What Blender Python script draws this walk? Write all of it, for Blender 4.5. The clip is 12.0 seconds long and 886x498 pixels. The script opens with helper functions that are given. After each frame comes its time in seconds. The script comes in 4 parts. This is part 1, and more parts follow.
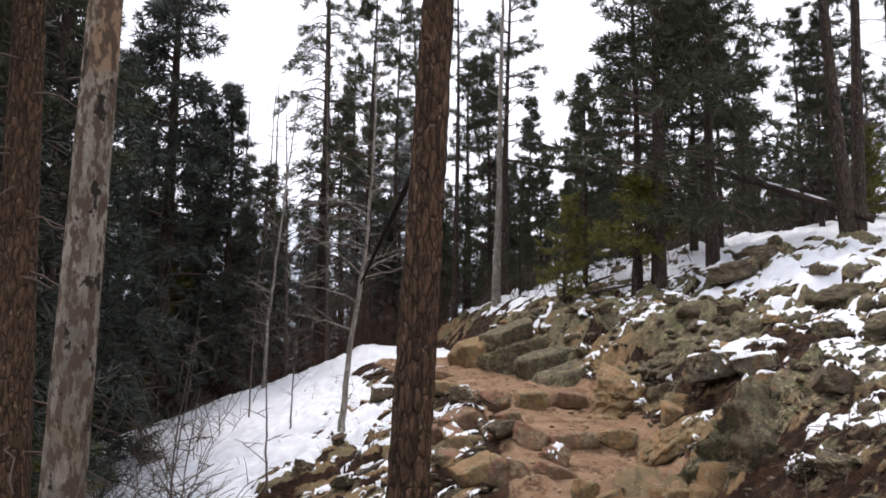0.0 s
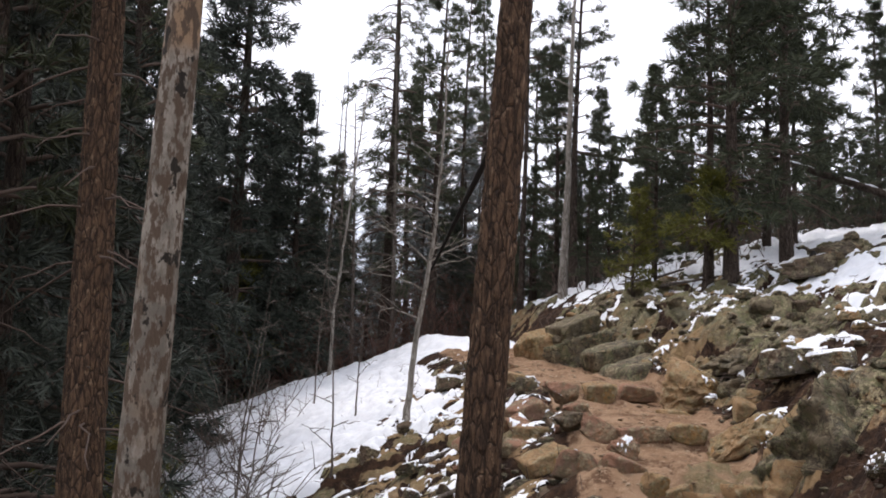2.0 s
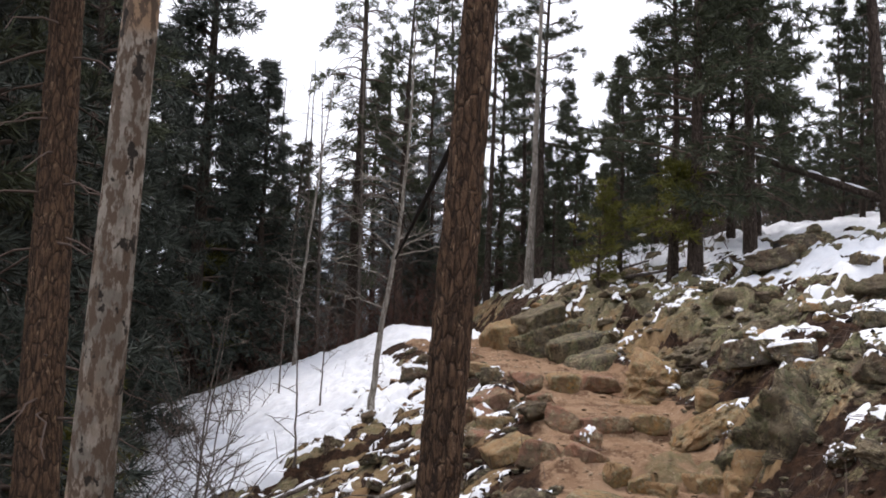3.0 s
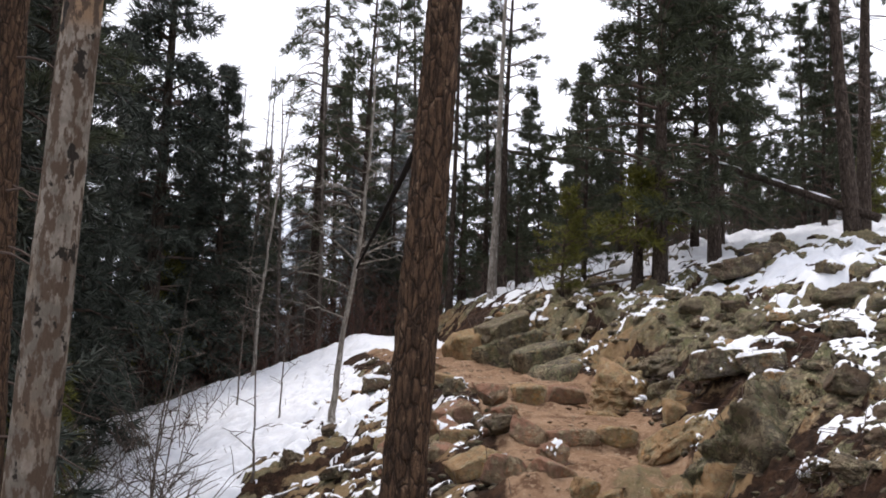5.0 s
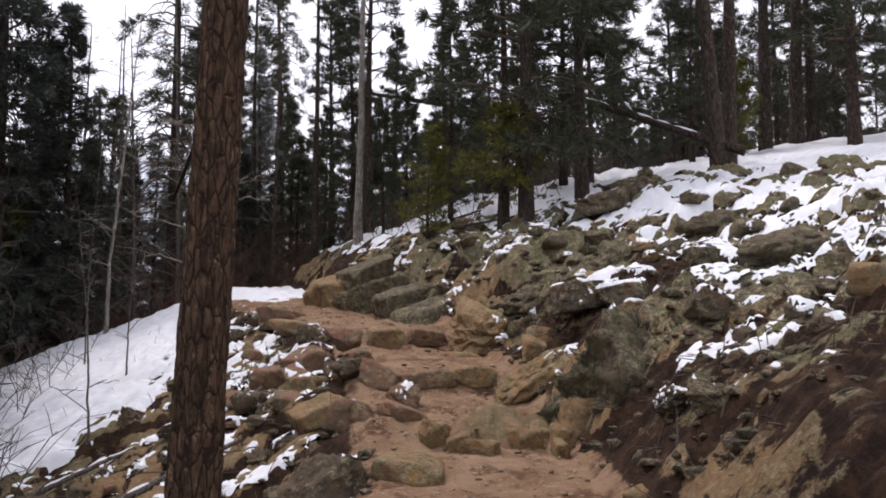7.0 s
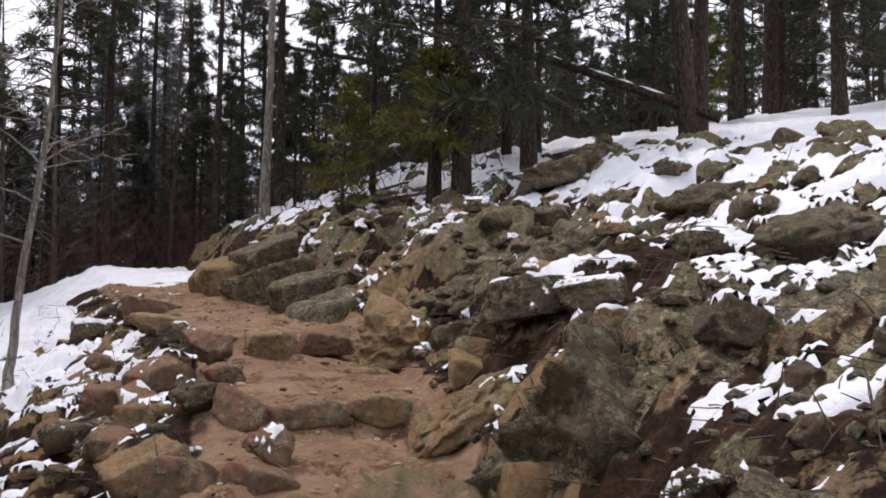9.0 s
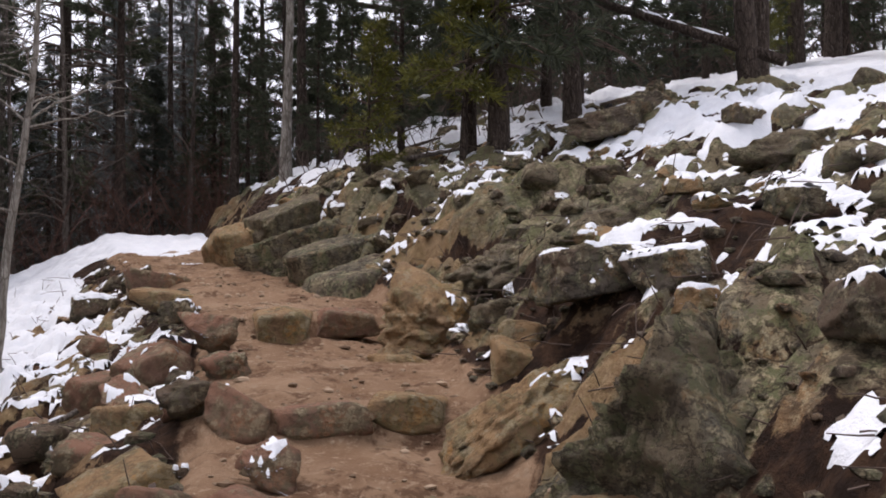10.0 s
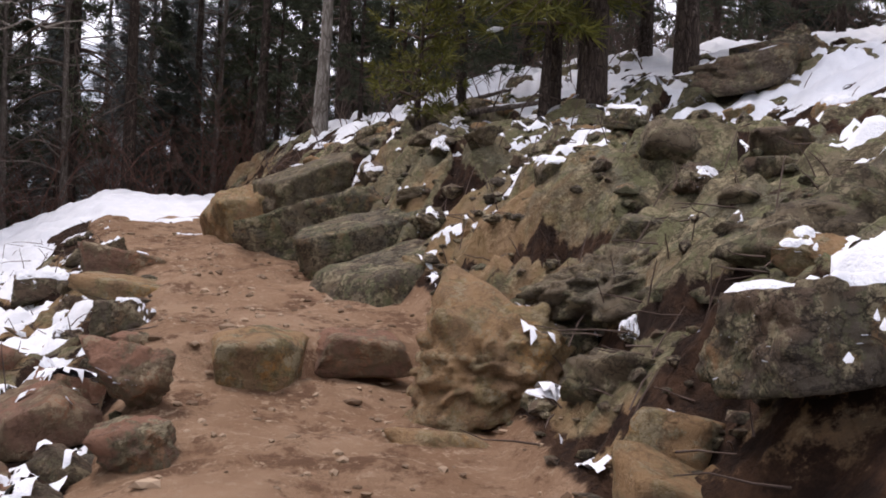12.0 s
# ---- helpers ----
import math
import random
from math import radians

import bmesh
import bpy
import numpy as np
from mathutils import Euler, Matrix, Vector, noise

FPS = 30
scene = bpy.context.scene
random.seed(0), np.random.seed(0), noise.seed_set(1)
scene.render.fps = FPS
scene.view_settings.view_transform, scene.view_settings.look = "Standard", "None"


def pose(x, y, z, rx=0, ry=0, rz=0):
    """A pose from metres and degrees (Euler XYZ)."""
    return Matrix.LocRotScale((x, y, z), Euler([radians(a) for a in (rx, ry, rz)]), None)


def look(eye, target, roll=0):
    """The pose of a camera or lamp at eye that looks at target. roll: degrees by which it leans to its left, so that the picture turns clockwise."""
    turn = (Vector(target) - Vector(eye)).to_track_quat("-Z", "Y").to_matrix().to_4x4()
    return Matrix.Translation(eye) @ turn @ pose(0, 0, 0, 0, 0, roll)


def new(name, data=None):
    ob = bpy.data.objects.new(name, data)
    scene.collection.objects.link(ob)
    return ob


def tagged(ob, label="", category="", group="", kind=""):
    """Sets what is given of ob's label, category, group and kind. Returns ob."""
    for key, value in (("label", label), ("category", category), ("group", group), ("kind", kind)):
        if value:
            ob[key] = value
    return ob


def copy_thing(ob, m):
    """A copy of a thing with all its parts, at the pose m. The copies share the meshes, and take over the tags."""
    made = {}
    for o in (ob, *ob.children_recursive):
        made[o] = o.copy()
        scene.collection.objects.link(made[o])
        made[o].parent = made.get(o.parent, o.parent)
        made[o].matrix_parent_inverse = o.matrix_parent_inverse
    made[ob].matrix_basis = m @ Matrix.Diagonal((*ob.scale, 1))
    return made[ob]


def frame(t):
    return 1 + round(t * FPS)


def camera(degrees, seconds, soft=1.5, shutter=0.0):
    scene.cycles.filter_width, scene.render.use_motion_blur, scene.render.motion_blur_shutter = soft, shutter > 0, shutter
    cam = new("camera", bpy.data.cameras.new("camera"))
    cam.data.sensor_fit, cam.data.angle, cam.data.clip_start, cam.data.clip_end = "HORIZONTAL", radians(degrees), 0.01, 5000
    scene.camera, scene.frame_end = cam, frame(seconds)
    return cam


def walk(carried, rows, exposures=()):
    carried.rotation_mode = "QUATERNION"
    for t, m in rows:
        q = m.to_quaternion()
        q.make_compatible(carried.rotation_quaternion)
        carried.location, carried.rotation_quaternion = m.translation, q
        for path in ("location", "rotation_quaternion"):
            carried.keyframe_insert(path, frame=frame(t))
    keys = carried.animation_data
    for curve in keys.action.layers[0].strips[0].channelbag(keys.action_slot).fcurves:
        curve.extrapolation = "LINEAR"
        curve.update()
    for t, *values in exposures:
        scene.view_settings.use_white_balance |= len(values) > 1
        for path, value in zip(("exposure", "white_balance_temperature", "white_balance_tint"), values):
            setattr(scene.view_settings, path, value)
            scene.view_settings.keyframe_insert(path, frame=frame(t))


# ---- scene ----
cam = camera(45, 12.0, 1.8)
PATH = [
    (0, look((-0.000, -0.000, 1.500), (0.000, 4.951, 2.196), 0.72)),
    (0.5, look((-0.044, 0.029, 1.508), (-0.284, 4.972, 2.217), 1.29)),
    (1, look((-0.047, 0.058, 1.494), (-0.368, 4.998, 2.194), 1.69)),
    (1.5, look((-0.056, 0.052, 1.483), (-0.390, 4.995, 2.160), 1.94)),
    (2, look((-0.062, 0.071, 1.464), (-0.358, 5.019, 2.119), 2.20)),
    (2.5, look((-0.045, 0.107, 1.452), (-0.270, 5.062, 2.087), 2.32)),
    (3, look((-0.036, 0.108, 1.457), (-0.180, 5.068, 2.075), 2.35)),
    (5, look((-0.052, 0.370, 1.496), (-0.019, 5.325, 2.158), 2.09)),
    (5.5, look((-0.051, 0.460, 1.499), (0.057, 5.414, 2.171), 1.85)),
    (6, look((-0.045, 0.634, 1.488), (0.269, 5.578, 2.163), 1.29)),
    (6.5, look((0.129, 0.853, 1.430), (0.659, 5.788, 2.039), 0.54)),
    (7, look((0.344, 1.115, 1.381), (0.917, 6.060, 1.849), -0.09)),
    (7.2, look((0.375, 1.283, 1.394), (0.959, 6.231, 1.812), -0.00)),
    (8.8, look((0.886, 3.550, 1.628), (1.736, 8.462, 2.011), 0.62)),
    (9, look((0.930, 3.834, 1.655), (1.788, 8.747, 2.019), 0.59)),
    (9.5, look((1.057, 4.444, 1.718), (1.875, 9.369, 2.004), 0.33)),
    (10, look((1.109, 5.032, 1.780), (1.813, 9.979, 1.951), -0.13)),
    (10.5, look((1.185, 5.684, 1.846), (1.691, 10.653, 2.084), -0.23)),
    (11, look((1.209, 6.503, 1.958), (1.614, 11.477, 2.262), 1.28)),
    (11.5, look((1.294, 7.092, 1.993), (1.721, 12.071, 2.141), 1.83)),
    (12, look((1.410, 7.800, 2.015), (1.861, 12.780, 2.017), 2.74)),
]
walk(cam, PATH, ((0.0, 0.60, 6500, 16), (5.5, 0.56, 6500, 16), (7.0, 0.30, 6500, 20), (10.5, 0.40, 6500, 20), (12.0, 0.53, 6500, 22)))

# ---- sky and light: a bright overcast day ----
world = bpy.data.worlds.new("sky")
scene.world = world
world.use_nodes = True
wt = world.node_tree
sky = wt.nodes.new("ShaderNodeTexSky")
sky.sky_type = "NISHITA"
sky.sun_disc = False
sky.sun_elevation = radians(64)
sky.sun_rotation = radians(-51)
cloud = wt.nodes.new("ShaderNodeMix")
cloud.data_type = "RGBA"
cloud.inputs[0].default_value = 0.88
cloud.inputs[7].default_value = (10.5, 10.9, 11.6, 1)
wt.links.new(sky.outputs[0], cloud.inputs[6])
wt.links.new(cloud.outputs[2], wt.nodes["Background"].inputs[0])
wt.nodes["Background"].inputs[1].default_value = 0.11

sun = new("sun", bpy.data.lights.new("sun", "SUN"))
sun.data.energy = 1.5
sun.data.angle = radians(18)
sun.data.color = (1.0, 0.96, 0.9)
sun.matrix_world = look((-9, 18, 26), (1, 10, 0))


# ---- materials ----
class Nodes:
    """A small helper to chain shader nodes."""

    def __init__(self, name, rough=0.9, spec=0.2):
        self.m = bpy.data.materials.new(name)
        self.m.use_nodes = True
        self.t = self.m.node_tree
        self.b = self.t.nodes["Principled BSDF"]
        self.b.inputs["Roughness"].default_value = rough
        self.b.inputs["Specular IOR Level"].default_value = spec
        self.co = self.t.nodes.new("ShaderNodeTexCoord").outputs["Object"]

    def put(self, sock, v):
        if hasattr(v, "is_output"):
            self.t.links.new(v, sock)
        else:
            sock.default_value = v

    def mapped(self, scale):
        n = self.t.nodes.new("ShaderNodeMapping")
        self.put(n.inputs[0], self.co)
        n.inputs["Scale"].default_value = scale
        return n.outputs[0]

    def noise(self, scale, detail=6, rough=0.6, vec=None):
        n = self.t.nodes.new("ShaderNodeTexNoise")
        self.put(n.inputs["Vector"], vec or self.co)
        n.inputs["Scale"].default_value = scale
        n.inputs["Detail"].default_value = detail
        n.inputs["Roughness"].default_value = rough
        return n.outputs[0]

    def voronoi(self, scale, feature="F1", vec=None):
        n = self.t.nodes.new("ShaderNodeTexVoronoi")
        n.feature = feature
        self.put(n.inputs["Vector"], vec or self.co)
        n.inputs["Scale"].default_value = scale
        return n.outputs[0]

    def ramp(self, fac, lo, hi):
        n = self.t.nodes.new("ShaderNodeMapRange")
        n.interpolation_type = "SMOOTHSTEP"
        self.put(n.inputs[0], fac)
        n.inputs[1].default_value, n.inputs[2].default_value = min(lo, hi), max(lo, hi)
        if lo > hi:
            n.inputs[3].default_value, n.inputs[4].default_value = 1.0, 0.0
        return n.outputs[0]

    def mix(self, fac, a, b):
        n = self.t.nodes.new("ShaderNodeMix")
        n.data_type = "RGBA"
        self.put(n.inputs[0], fac)
        self.put(n.inputs[6], (*a, 1) if isinstance(a, tuple) else a)
        self.put(n.inputs[7], (*b, 1) if isinstance(b, tuple) else b)
        return n.outputs[2]

    def math(self, op, a, b=0.0):
        n = self.t.nodes.new("ShaderNodeMath")
        n.operation = op
        self.put(n.inputs[0], a)
        self.put(n.inputs[1], b)
        return n.outputs[0]

    def attr(self, name):
        n = self.t.nodes.new("ShaderNodeAttribute")
        n.attribute_name = name
        return n.outputs["Fac"]

    def per_object(self):
        return self.t.nodes.new("ShaderNodeObjectInfo").outputs["Random"]

    def per_island(self):
        return self.t.nodes.new("ShaderNodeNewGeometry").outputs["Random Per Island"]

    def done(self, colour, height=None, dist=0.02, strength=0.7):
        self.put(self.b.inputs["Base Color"], (*colour, 1) if isinstance(colour, tuple) else colour)
        if height is not None:
            n = self.t.nodes.new("ShaderNodeBump")
            n.inputs["Strength"].default_value = strength
            n.inputs["Distance"].default_value = dist
            self.put(n.inputs["Height"], height)
            self.t.links.new(n.outputs[0], self.b.inputs["Normal"])
        return self.m


def rock_colour(n, tan, grey, lichen, orange, dirt=1.0):
    """Weathered granite: tan and grey blotches, olive lichen, rusty stains and dark cracks."""
    base = n.mix(n.ramp(n.noise(1.6, 5), 0.44, 0.56), tan, grey)
    base = n.mix(n.ramp(n.noise(4.2, 9, 0.75), 0.47, 0.54), base, lichen)
    base = n.mix(n.ramp(n.noise(2.6, 6, 0.7), 0.55, 0.66), base, orange)
    base = n.mix(n.math("MULTIPLY", n.ramp(n.noise(6, 9, 0.78), 0.51, 0.58), 0.9 * dirt), base, (0.085, 0.066, 0.045))
    base = n.mix(n.math("MULTIPLY", n.ramp(n.noise(9, 9, 0.8), 0.52, 0.58), 0.85), base, (0.40, 0.335, 0.21))
    for scale, fine in ((2.3, 0.022), (6.0, 0.026)):
        vein = n.math("ABSOLUTE", n.math("SUBTRACT", n.noise(scale, 7, 0.62, n.mapped((1, 1, 1.7))), 0.5))
        base = n.mix(n.math("MULTIPLY", n.ramp(vein, fine * 0.85, 0.0), 0.8 * dirt), base, (0.03, 0.022, 0.016))
    return n.mix(n.math("MULTIPLY", n.ramp(n.noise(30, 6, 0.8), 0.53, 0.64), 0.6 * dirt), base, (0.05, 0.038, 0.026))


def rock_height(n):
    return n.math("ADD", n.noise(11, 12, 0.78), n.math("MULTIPLY", n.noise(3.4, 8, 0.65), 2.2))


def mat_rock(name, tan, grey, lichen, orange, dirt=1.0):
    n = Nodes(name, 0.88, 0.25)
    c = rock_colour(n, tan, grey, lichen, orange, dirt)
    c = n.mix(n.math("MULTIPLY", n.per_object(), 0.35), c, tan)
    return n.done(c, rock_height(n), 0.08, 0.9)


ROCK = mat_rock("lichen_rock", (0.20, 0.155, 0.10), (0.165, 0.152, 0.112), (0.155, 0.155, 0.08), (0.29, 0.18, 0.09))
TAN_ROCK = mat_rock("tan_rock", (0.40, 0.25, 0.125), (0.33, 0.215, 0.12), (0.27, 0.215, 0.105), (0.52, 0.28, 0.095), 0.45)
RED_ROCK = mat_rock("red_rock", (0.34, 0.18, 0.115), (0.25, 0.155, 0.105), (0.19, 0.16, 0.095), (0.42, 0.205, 0.105), 0.4)
DARK_ROCK = mat_rock("dark_rock", (0.17, 0.118, 0.078), (0.135, 0.11, 0.082), (0.135, 0.128, 0.072), (0.26, 0.15, 0.072))


def mat_ground():
    n = Nodes("trail_soil", 0.95, 0.12)
    rock = rock_colour(n, (0.20, 0.155, 0.10), (0.165, 0.152, 0.112), (0.155, 0.155, 0.08), (0.29, 0.18, 0.09))
    rock = n.mix(n.math("MULTIPLY", n.attr("tone"), 0.55), rock, (0.16, 0.145, 0.08))
    rusty = n.math("ADD", n.attr("rust"), n.math("MULTIPLY", n.math("SUBTRACT", n.noise(5, 7, 0.7), 0.5), 1.4))
    rock = n.mix(n.math("MULTIPLY", n.ramp(rusty, 0.3, 1.0), 0.6), rock, (0.32, 0.19, 0.095))
    soil = n.mix(n.ramp(n.noise(2.0, 6), 0.35, 0.7), (0.235, 0.14, 0.082), (0.35, 0.23, 0.145))
    soil = n.mix(n.ramp(n.noise(45, 5, 0.75), 0.55, 0.72), soil, (0.36, 0.26, 0.17))
    soil = n.mix(n.ramp(n.noise(3.2, 8, 0.75), 0.50, 0.60), soil, (0.145, 0.082, 0.048))
    soil = n.mix(n.ramp(n.noise(18, 6, 0.75), 0.54, 0.62), soil, (0.36, 0.25, 0.165))
    litter = n.mix(n.ramp(n.noise(6, 7, 0.75), 0.4, 0.65), (0.022, 0.013, 0.009), (0.07, 0.038, 0.022))
    edge = n.math("ADD", n.attr("rocky"), n.math("MULTIPLY", n.math("SUBTRACT", n.noise(6, 8, 0.75), 0.5), 1.0))
    c = n.mix(n.ramp(edge, 0.36, 0.48), litter, rock)
    tread = n.math("ADD", n.attr("tread"), n.math("MULTIPLY", n.math("SUBTRACT", n.noise(4.5, 7, 0.7), 0.5), 0.8))
    c = n.mix(n.ramp(tread, 0.4, 0.6), c, soil)
    # far snowy wooded slopes, with haze put into the colour as pale blue-grey
    hazy_hill = n.mix(n.ramp(n.noise(0.05, 8, 0.7), 0.45, 0.6), (0.50, 0.53, 0.57), (0.27, 0.30, 0.33))
    c = n.mix(n.attr("distant"), c, hazy_hill)
    return n.done(c, n.math("ADD", n.noise(24, 8, 0.75), n.math("MULTIPLY", n.noise(6, 8, 0.7), 2.2)), 0.03, 0.8)


GROUND = mat_ground()


def mat_snow():
    n = Nodes("snow", 0.75, 0.3)
    c = n.mix(n.ramp(n.noise(5, 7, 0.7), 0.35, 0.7), (0.70, 0.72, 0.755), (0.80, 0.81, 0.83))
    c = n.mix(n.math("MULTIPLY", n.ramp(n.noise(26, 6, 0.8), 0.62, 0.74), 0.55), c, (0.30, 0.22, 0.15))
    return n.done(c, n.math("ADD", n.noise(14, 8, 0.7), n.noise(60, 3, 0.6)), 0.02, 0.5)


SNOW = mat_snow()


def mat_bark(name, ridge, groove, flake, scale, depth=0.02):
    n = Nodes(name, 0.92, 0.15)
    plates = n.voronoi(scale, "DISTANCE_TO_EDGE", n.mapped((1, 1, 0.28)))
    grain = n.noise(scale * 1.6, 9, 0.75, n.mapped((1, 1, 0.2)))
    c = n.mix(n.ramp(grain, 0.35, 0.65), groove, ridge)
    c = n.mix(n.ramp(n.noise(scale * 0.8, 6, 0.7, n.mapped((1, 1, 0.5))), 0.56, 0.68), c, flake)
    c = n.mix(n.ramp(plates, 0.07, 0.0), c, groove)
    return n.done(c, n.math("ADD", n.math("MULTIPLY", n.ramp(plates, 0.0, 0.16), 0.8), grain), depth, 0.9)


BARK = mat_bark("red_brown_pine_bark", (0.15, 0.09, 0.055), (0.028, 0.019, 0.014), (0.27, 0.18, 0.115), 26)
GREY_BARK = mat_bark("grey_brown_bark", (0.10, 0.075, 0.058), (0.03, 0.022, 0.018), (0.16, 0.13, 0.11), 26)
DEAD_WOOD = mat_bark("weathered_dead_wood", (0.20, 0.17, 0.145), (0.07, 0.055, 0.045), (0.27, 0.24, 0.21), 30, 0.008)
ASPEN = mat_bark("pale_smooth_bark", (0.34, 0.31, 0.27), (0.13, 0.11, 0.09), (0.42, 0.39, 0.34), 14, 0.006)


def mat_pale_bark():
    n = Nodes("pale_flaking_bark", 0.9, 0.15)
    c = n.mix(n.ramp(n.noise(9, 7, 0.7, n.mapped((1, 1, 0.5))), 0.40, 0.60), (0.16, 0.138, 0.112), (0.30, 0.26, 0.215))
    c = n.mix(n.ramp(n.noise(2.4, 3, 0.5), 0.52, 0.66), c, (0.28, 0.185, 0.115))
    c = n.mix(n.ramp(n.noise(26, 5, 0.65, n.mapped((1, 1, 0.42))), 0.46, 0.55), c, (0.10, 0.07, 0.05))
    c = n.mix(n.ramp(n.noise(12, 4, 0.65, n.mapped((1, 1, 0.6))), 0.59, 0.64), c, (0.03, 0.025, 0.02))
    return n.done(c, n.math("ADD", n.noise(30, 8, 0.7, n.mapped((1, 1, 0.4))), n.noise(14, 5, 0.6, n.mapped((1, 1, 0.45)))), 0.02, 0.9)


PALE_BARK = mat_pale_bark()


def mat_needles(name, dark, light):
    n = Nodes(name, 0.65, 0.25)
    c = n.mix(n.per_island(), dark, light)
    c = n.mix(n.math("MULTIPLY", n.per_object(), 0.4), c, dark)
    n.b.inputs["Subsurface Weight"].default_value = 0.0
    return n.done(c)


NEEDLES = mat_needles("pine_needles", (0.028, 0.034, 0.020), (0.095, 0.108, 0.056))
# hoar frost, and the haze over far trees put into the needle colour
FROST_HAZE = mat_needles("frosted_hazy_needles", (0.07, 0.08, 0.075), (0.26, 0.28, 0.28))
FRESH = mat_needles("young_fir_needles", (0.06, 0.068, 0.014), (0.19, 0.175, 0.03))
COOL = mat_needles("spruce_needles", (0.026, 0.033, 0.027), (0.085, 0.097, 0.074))
def mat_grit():
    n = Nodes("grit", 0.9, 0.2)
    return n.done(n.mix(n.per_island(), (0.12, 0.075, 0.045), (0.42, 0.31, 0.21)))


GRIT = mat_grit()
TWIG = Nodes("bare_twig", 0.9, 0.15).done((0.11, 0.08, 0.065))
RED_TWIG = Nodes("reddish_twig", 0.9, 0.15).done((0.12, 0.065, 0.05))
CHAR = Nodes("blackened_wood", 0.9, 0.2).done((0.02, 0.017, 0.015))


# ---- lie of the land ----
def trail_x(y):
    return np.interp(y, (-6, 0, 3.5, 5.5, 8, 10.4, 12.8, 15, 18, 21, 26, 40), (-1.2, 0, 0.88, 1.15, 1.42, 1.4, 1.3, 0.9, -0.15, -0.85, -2.0, -4))


def trail_z(y):
    return np.interp(y, (-40, -5, 0, 3.5, 5.5, 7.8, 8.75, 9.1, 10.25, 10.42, 12.68, 12.88, 18, 19.5, 21, 26, 60),
                     (-2, -0.25, 0, 0.2, 0.38, 0.56, 0.66, 0.86, 1.0, 1.15, 1.40, 1.57, 2.07, 2.27, 2.46, 2.5, 2.5))


def smooth(a, lo, hi):
    t = np.clip((a - lo) / (hi - lo), 0, 1)
    return t * t * (3 - 2 * t)


def bank(x, y):
    """Distance uphill from the right edge of the tread, and downhill from its left edge."""
    d = x - trail_x(y)
    return np.maximum(d - 0.66, 0), np.maximum(-d - 0.68, 0)


def base_z(x, y):
    """The smooth lie of the land: tread, bank on the uphill side, falling slope on the other, a crest, and far hills."""
    x, y = np.asarray(x, float), np.asarray(y, float)
    r, l = bank(x, y)
    z = trail_z(y - 0.75 * np.clip(x - 1.3, -0.4, 0.5) * np.exp(-((y - 12.7) / 0.8) ** 4))
    z = z + np.interp(r, (0, 0.25, 0.75, 1.4, 2.1, 3.3, 6.2, 12, 30, 60), (0, 0.27, 0.82, 1.13, 1.2, 1.74, 2.25, 3.35, 5.5, 6))
    z = z - np.interp(l, (0, 0.8, 1.5, 5, 12, 30, 60), (0, 0.42, 0.68, 2.05, 3.8, 6.3, 7))
    past = np.maximum(y - 21.5, 0)
    z = z - np.minimum(past * np.where(r > 0.5, 0.10, 0.30), 7)
    far = np.hypot(x, y - 10)
    return z + smooth(far, 130, 420) * (42 + 50 * smooth(-x, -60, 60)) * (0.85 + 0.15 * np.sin(x * 0.011 + 1.3))


def fract_hash(ix, iy, seed):
    v = np.sin(ix * 127.1 + iy * 311.7 + seed * 74.7) * 43758.5453
    return v - np.floor(v)


def value_noise(x, y, size, seed):
    u, v = x / size, y / size
    iu, iv = np.floor(u), np.floor(v)
    a, b = u - iu, v - iv
    a, b = a * a * (3 - 2 * a), b * b * (3 - 2 * b)
    top = fract_hash(iu, iv, seed) * (1 - a) + fract_hash(iu + 1, iv, seed) * a
    low = fract_hash(iu, iv + 1, seed) * (1 - a) + fract_hash(iu + 1, iv + 1, seed) * a
    return (top * (1 - b) + low * b) * 2 - 1


def fbm(x, y, size, seed, octaves=4):
    return sum(value_noise(x + 3.1 * k, y - 1.7 * k, size / 2**k, seed + k) / 2**k for k in range(octaves))


def blocks(x, y, size, seed):
    """Cells with tilted, slightly domed tops and sunken joints between them: broken rock."""
    x = x + 0.25 * size * value_noise(x, y, size * 0.8, seed + 9)
    y = y + 0.25 * size * value_noise(x, y, size * 0.8, seed + 11)
    u, v = x / size, y / size
    iu, iv = np.floor(u), np.floor(v)
    f1, f2 = np.full(u.shape, 9.0), np.full(u.shape, 9.0)
    top, tone = np.zeros(u.shape), np.zeros(u.shape)
    for du in (-1, 0, 1):
        for dv in (-1, 0, 1):
            cu, cv = iu + du, iv + dv
            px, py = u - cu - fract_hash(cu, cv, seed), v - cv - fract_hash(cu, cv, seed + 1)
            d = np.hypot(px, py)
            h = (fract_hash(cu, cv, seed + 2) - 0.5) * 1.1 + (fract_hash(cu, cv, seed + 3) - 0.5) * 1.3 * px + (fract_hash(cu, cv, seed + 4) - 0.6) * 1.3 * py - 0.4 * d * d
            near = d < f1
            f2 = np.where(near, f1, np.minimum(f2, d))
            top = np.where(near, h, top)
            tone = np.where(near, fract_hash(cu, cv, seed + 6), tone)
            f1 = np.where(near, d, f1)
    joint = f2 - f1
    return top * smooth(joint, 0.0, 0.16) - 0.6 * (1 - smooth(joint, 0.0, 0.12)), joint, tone


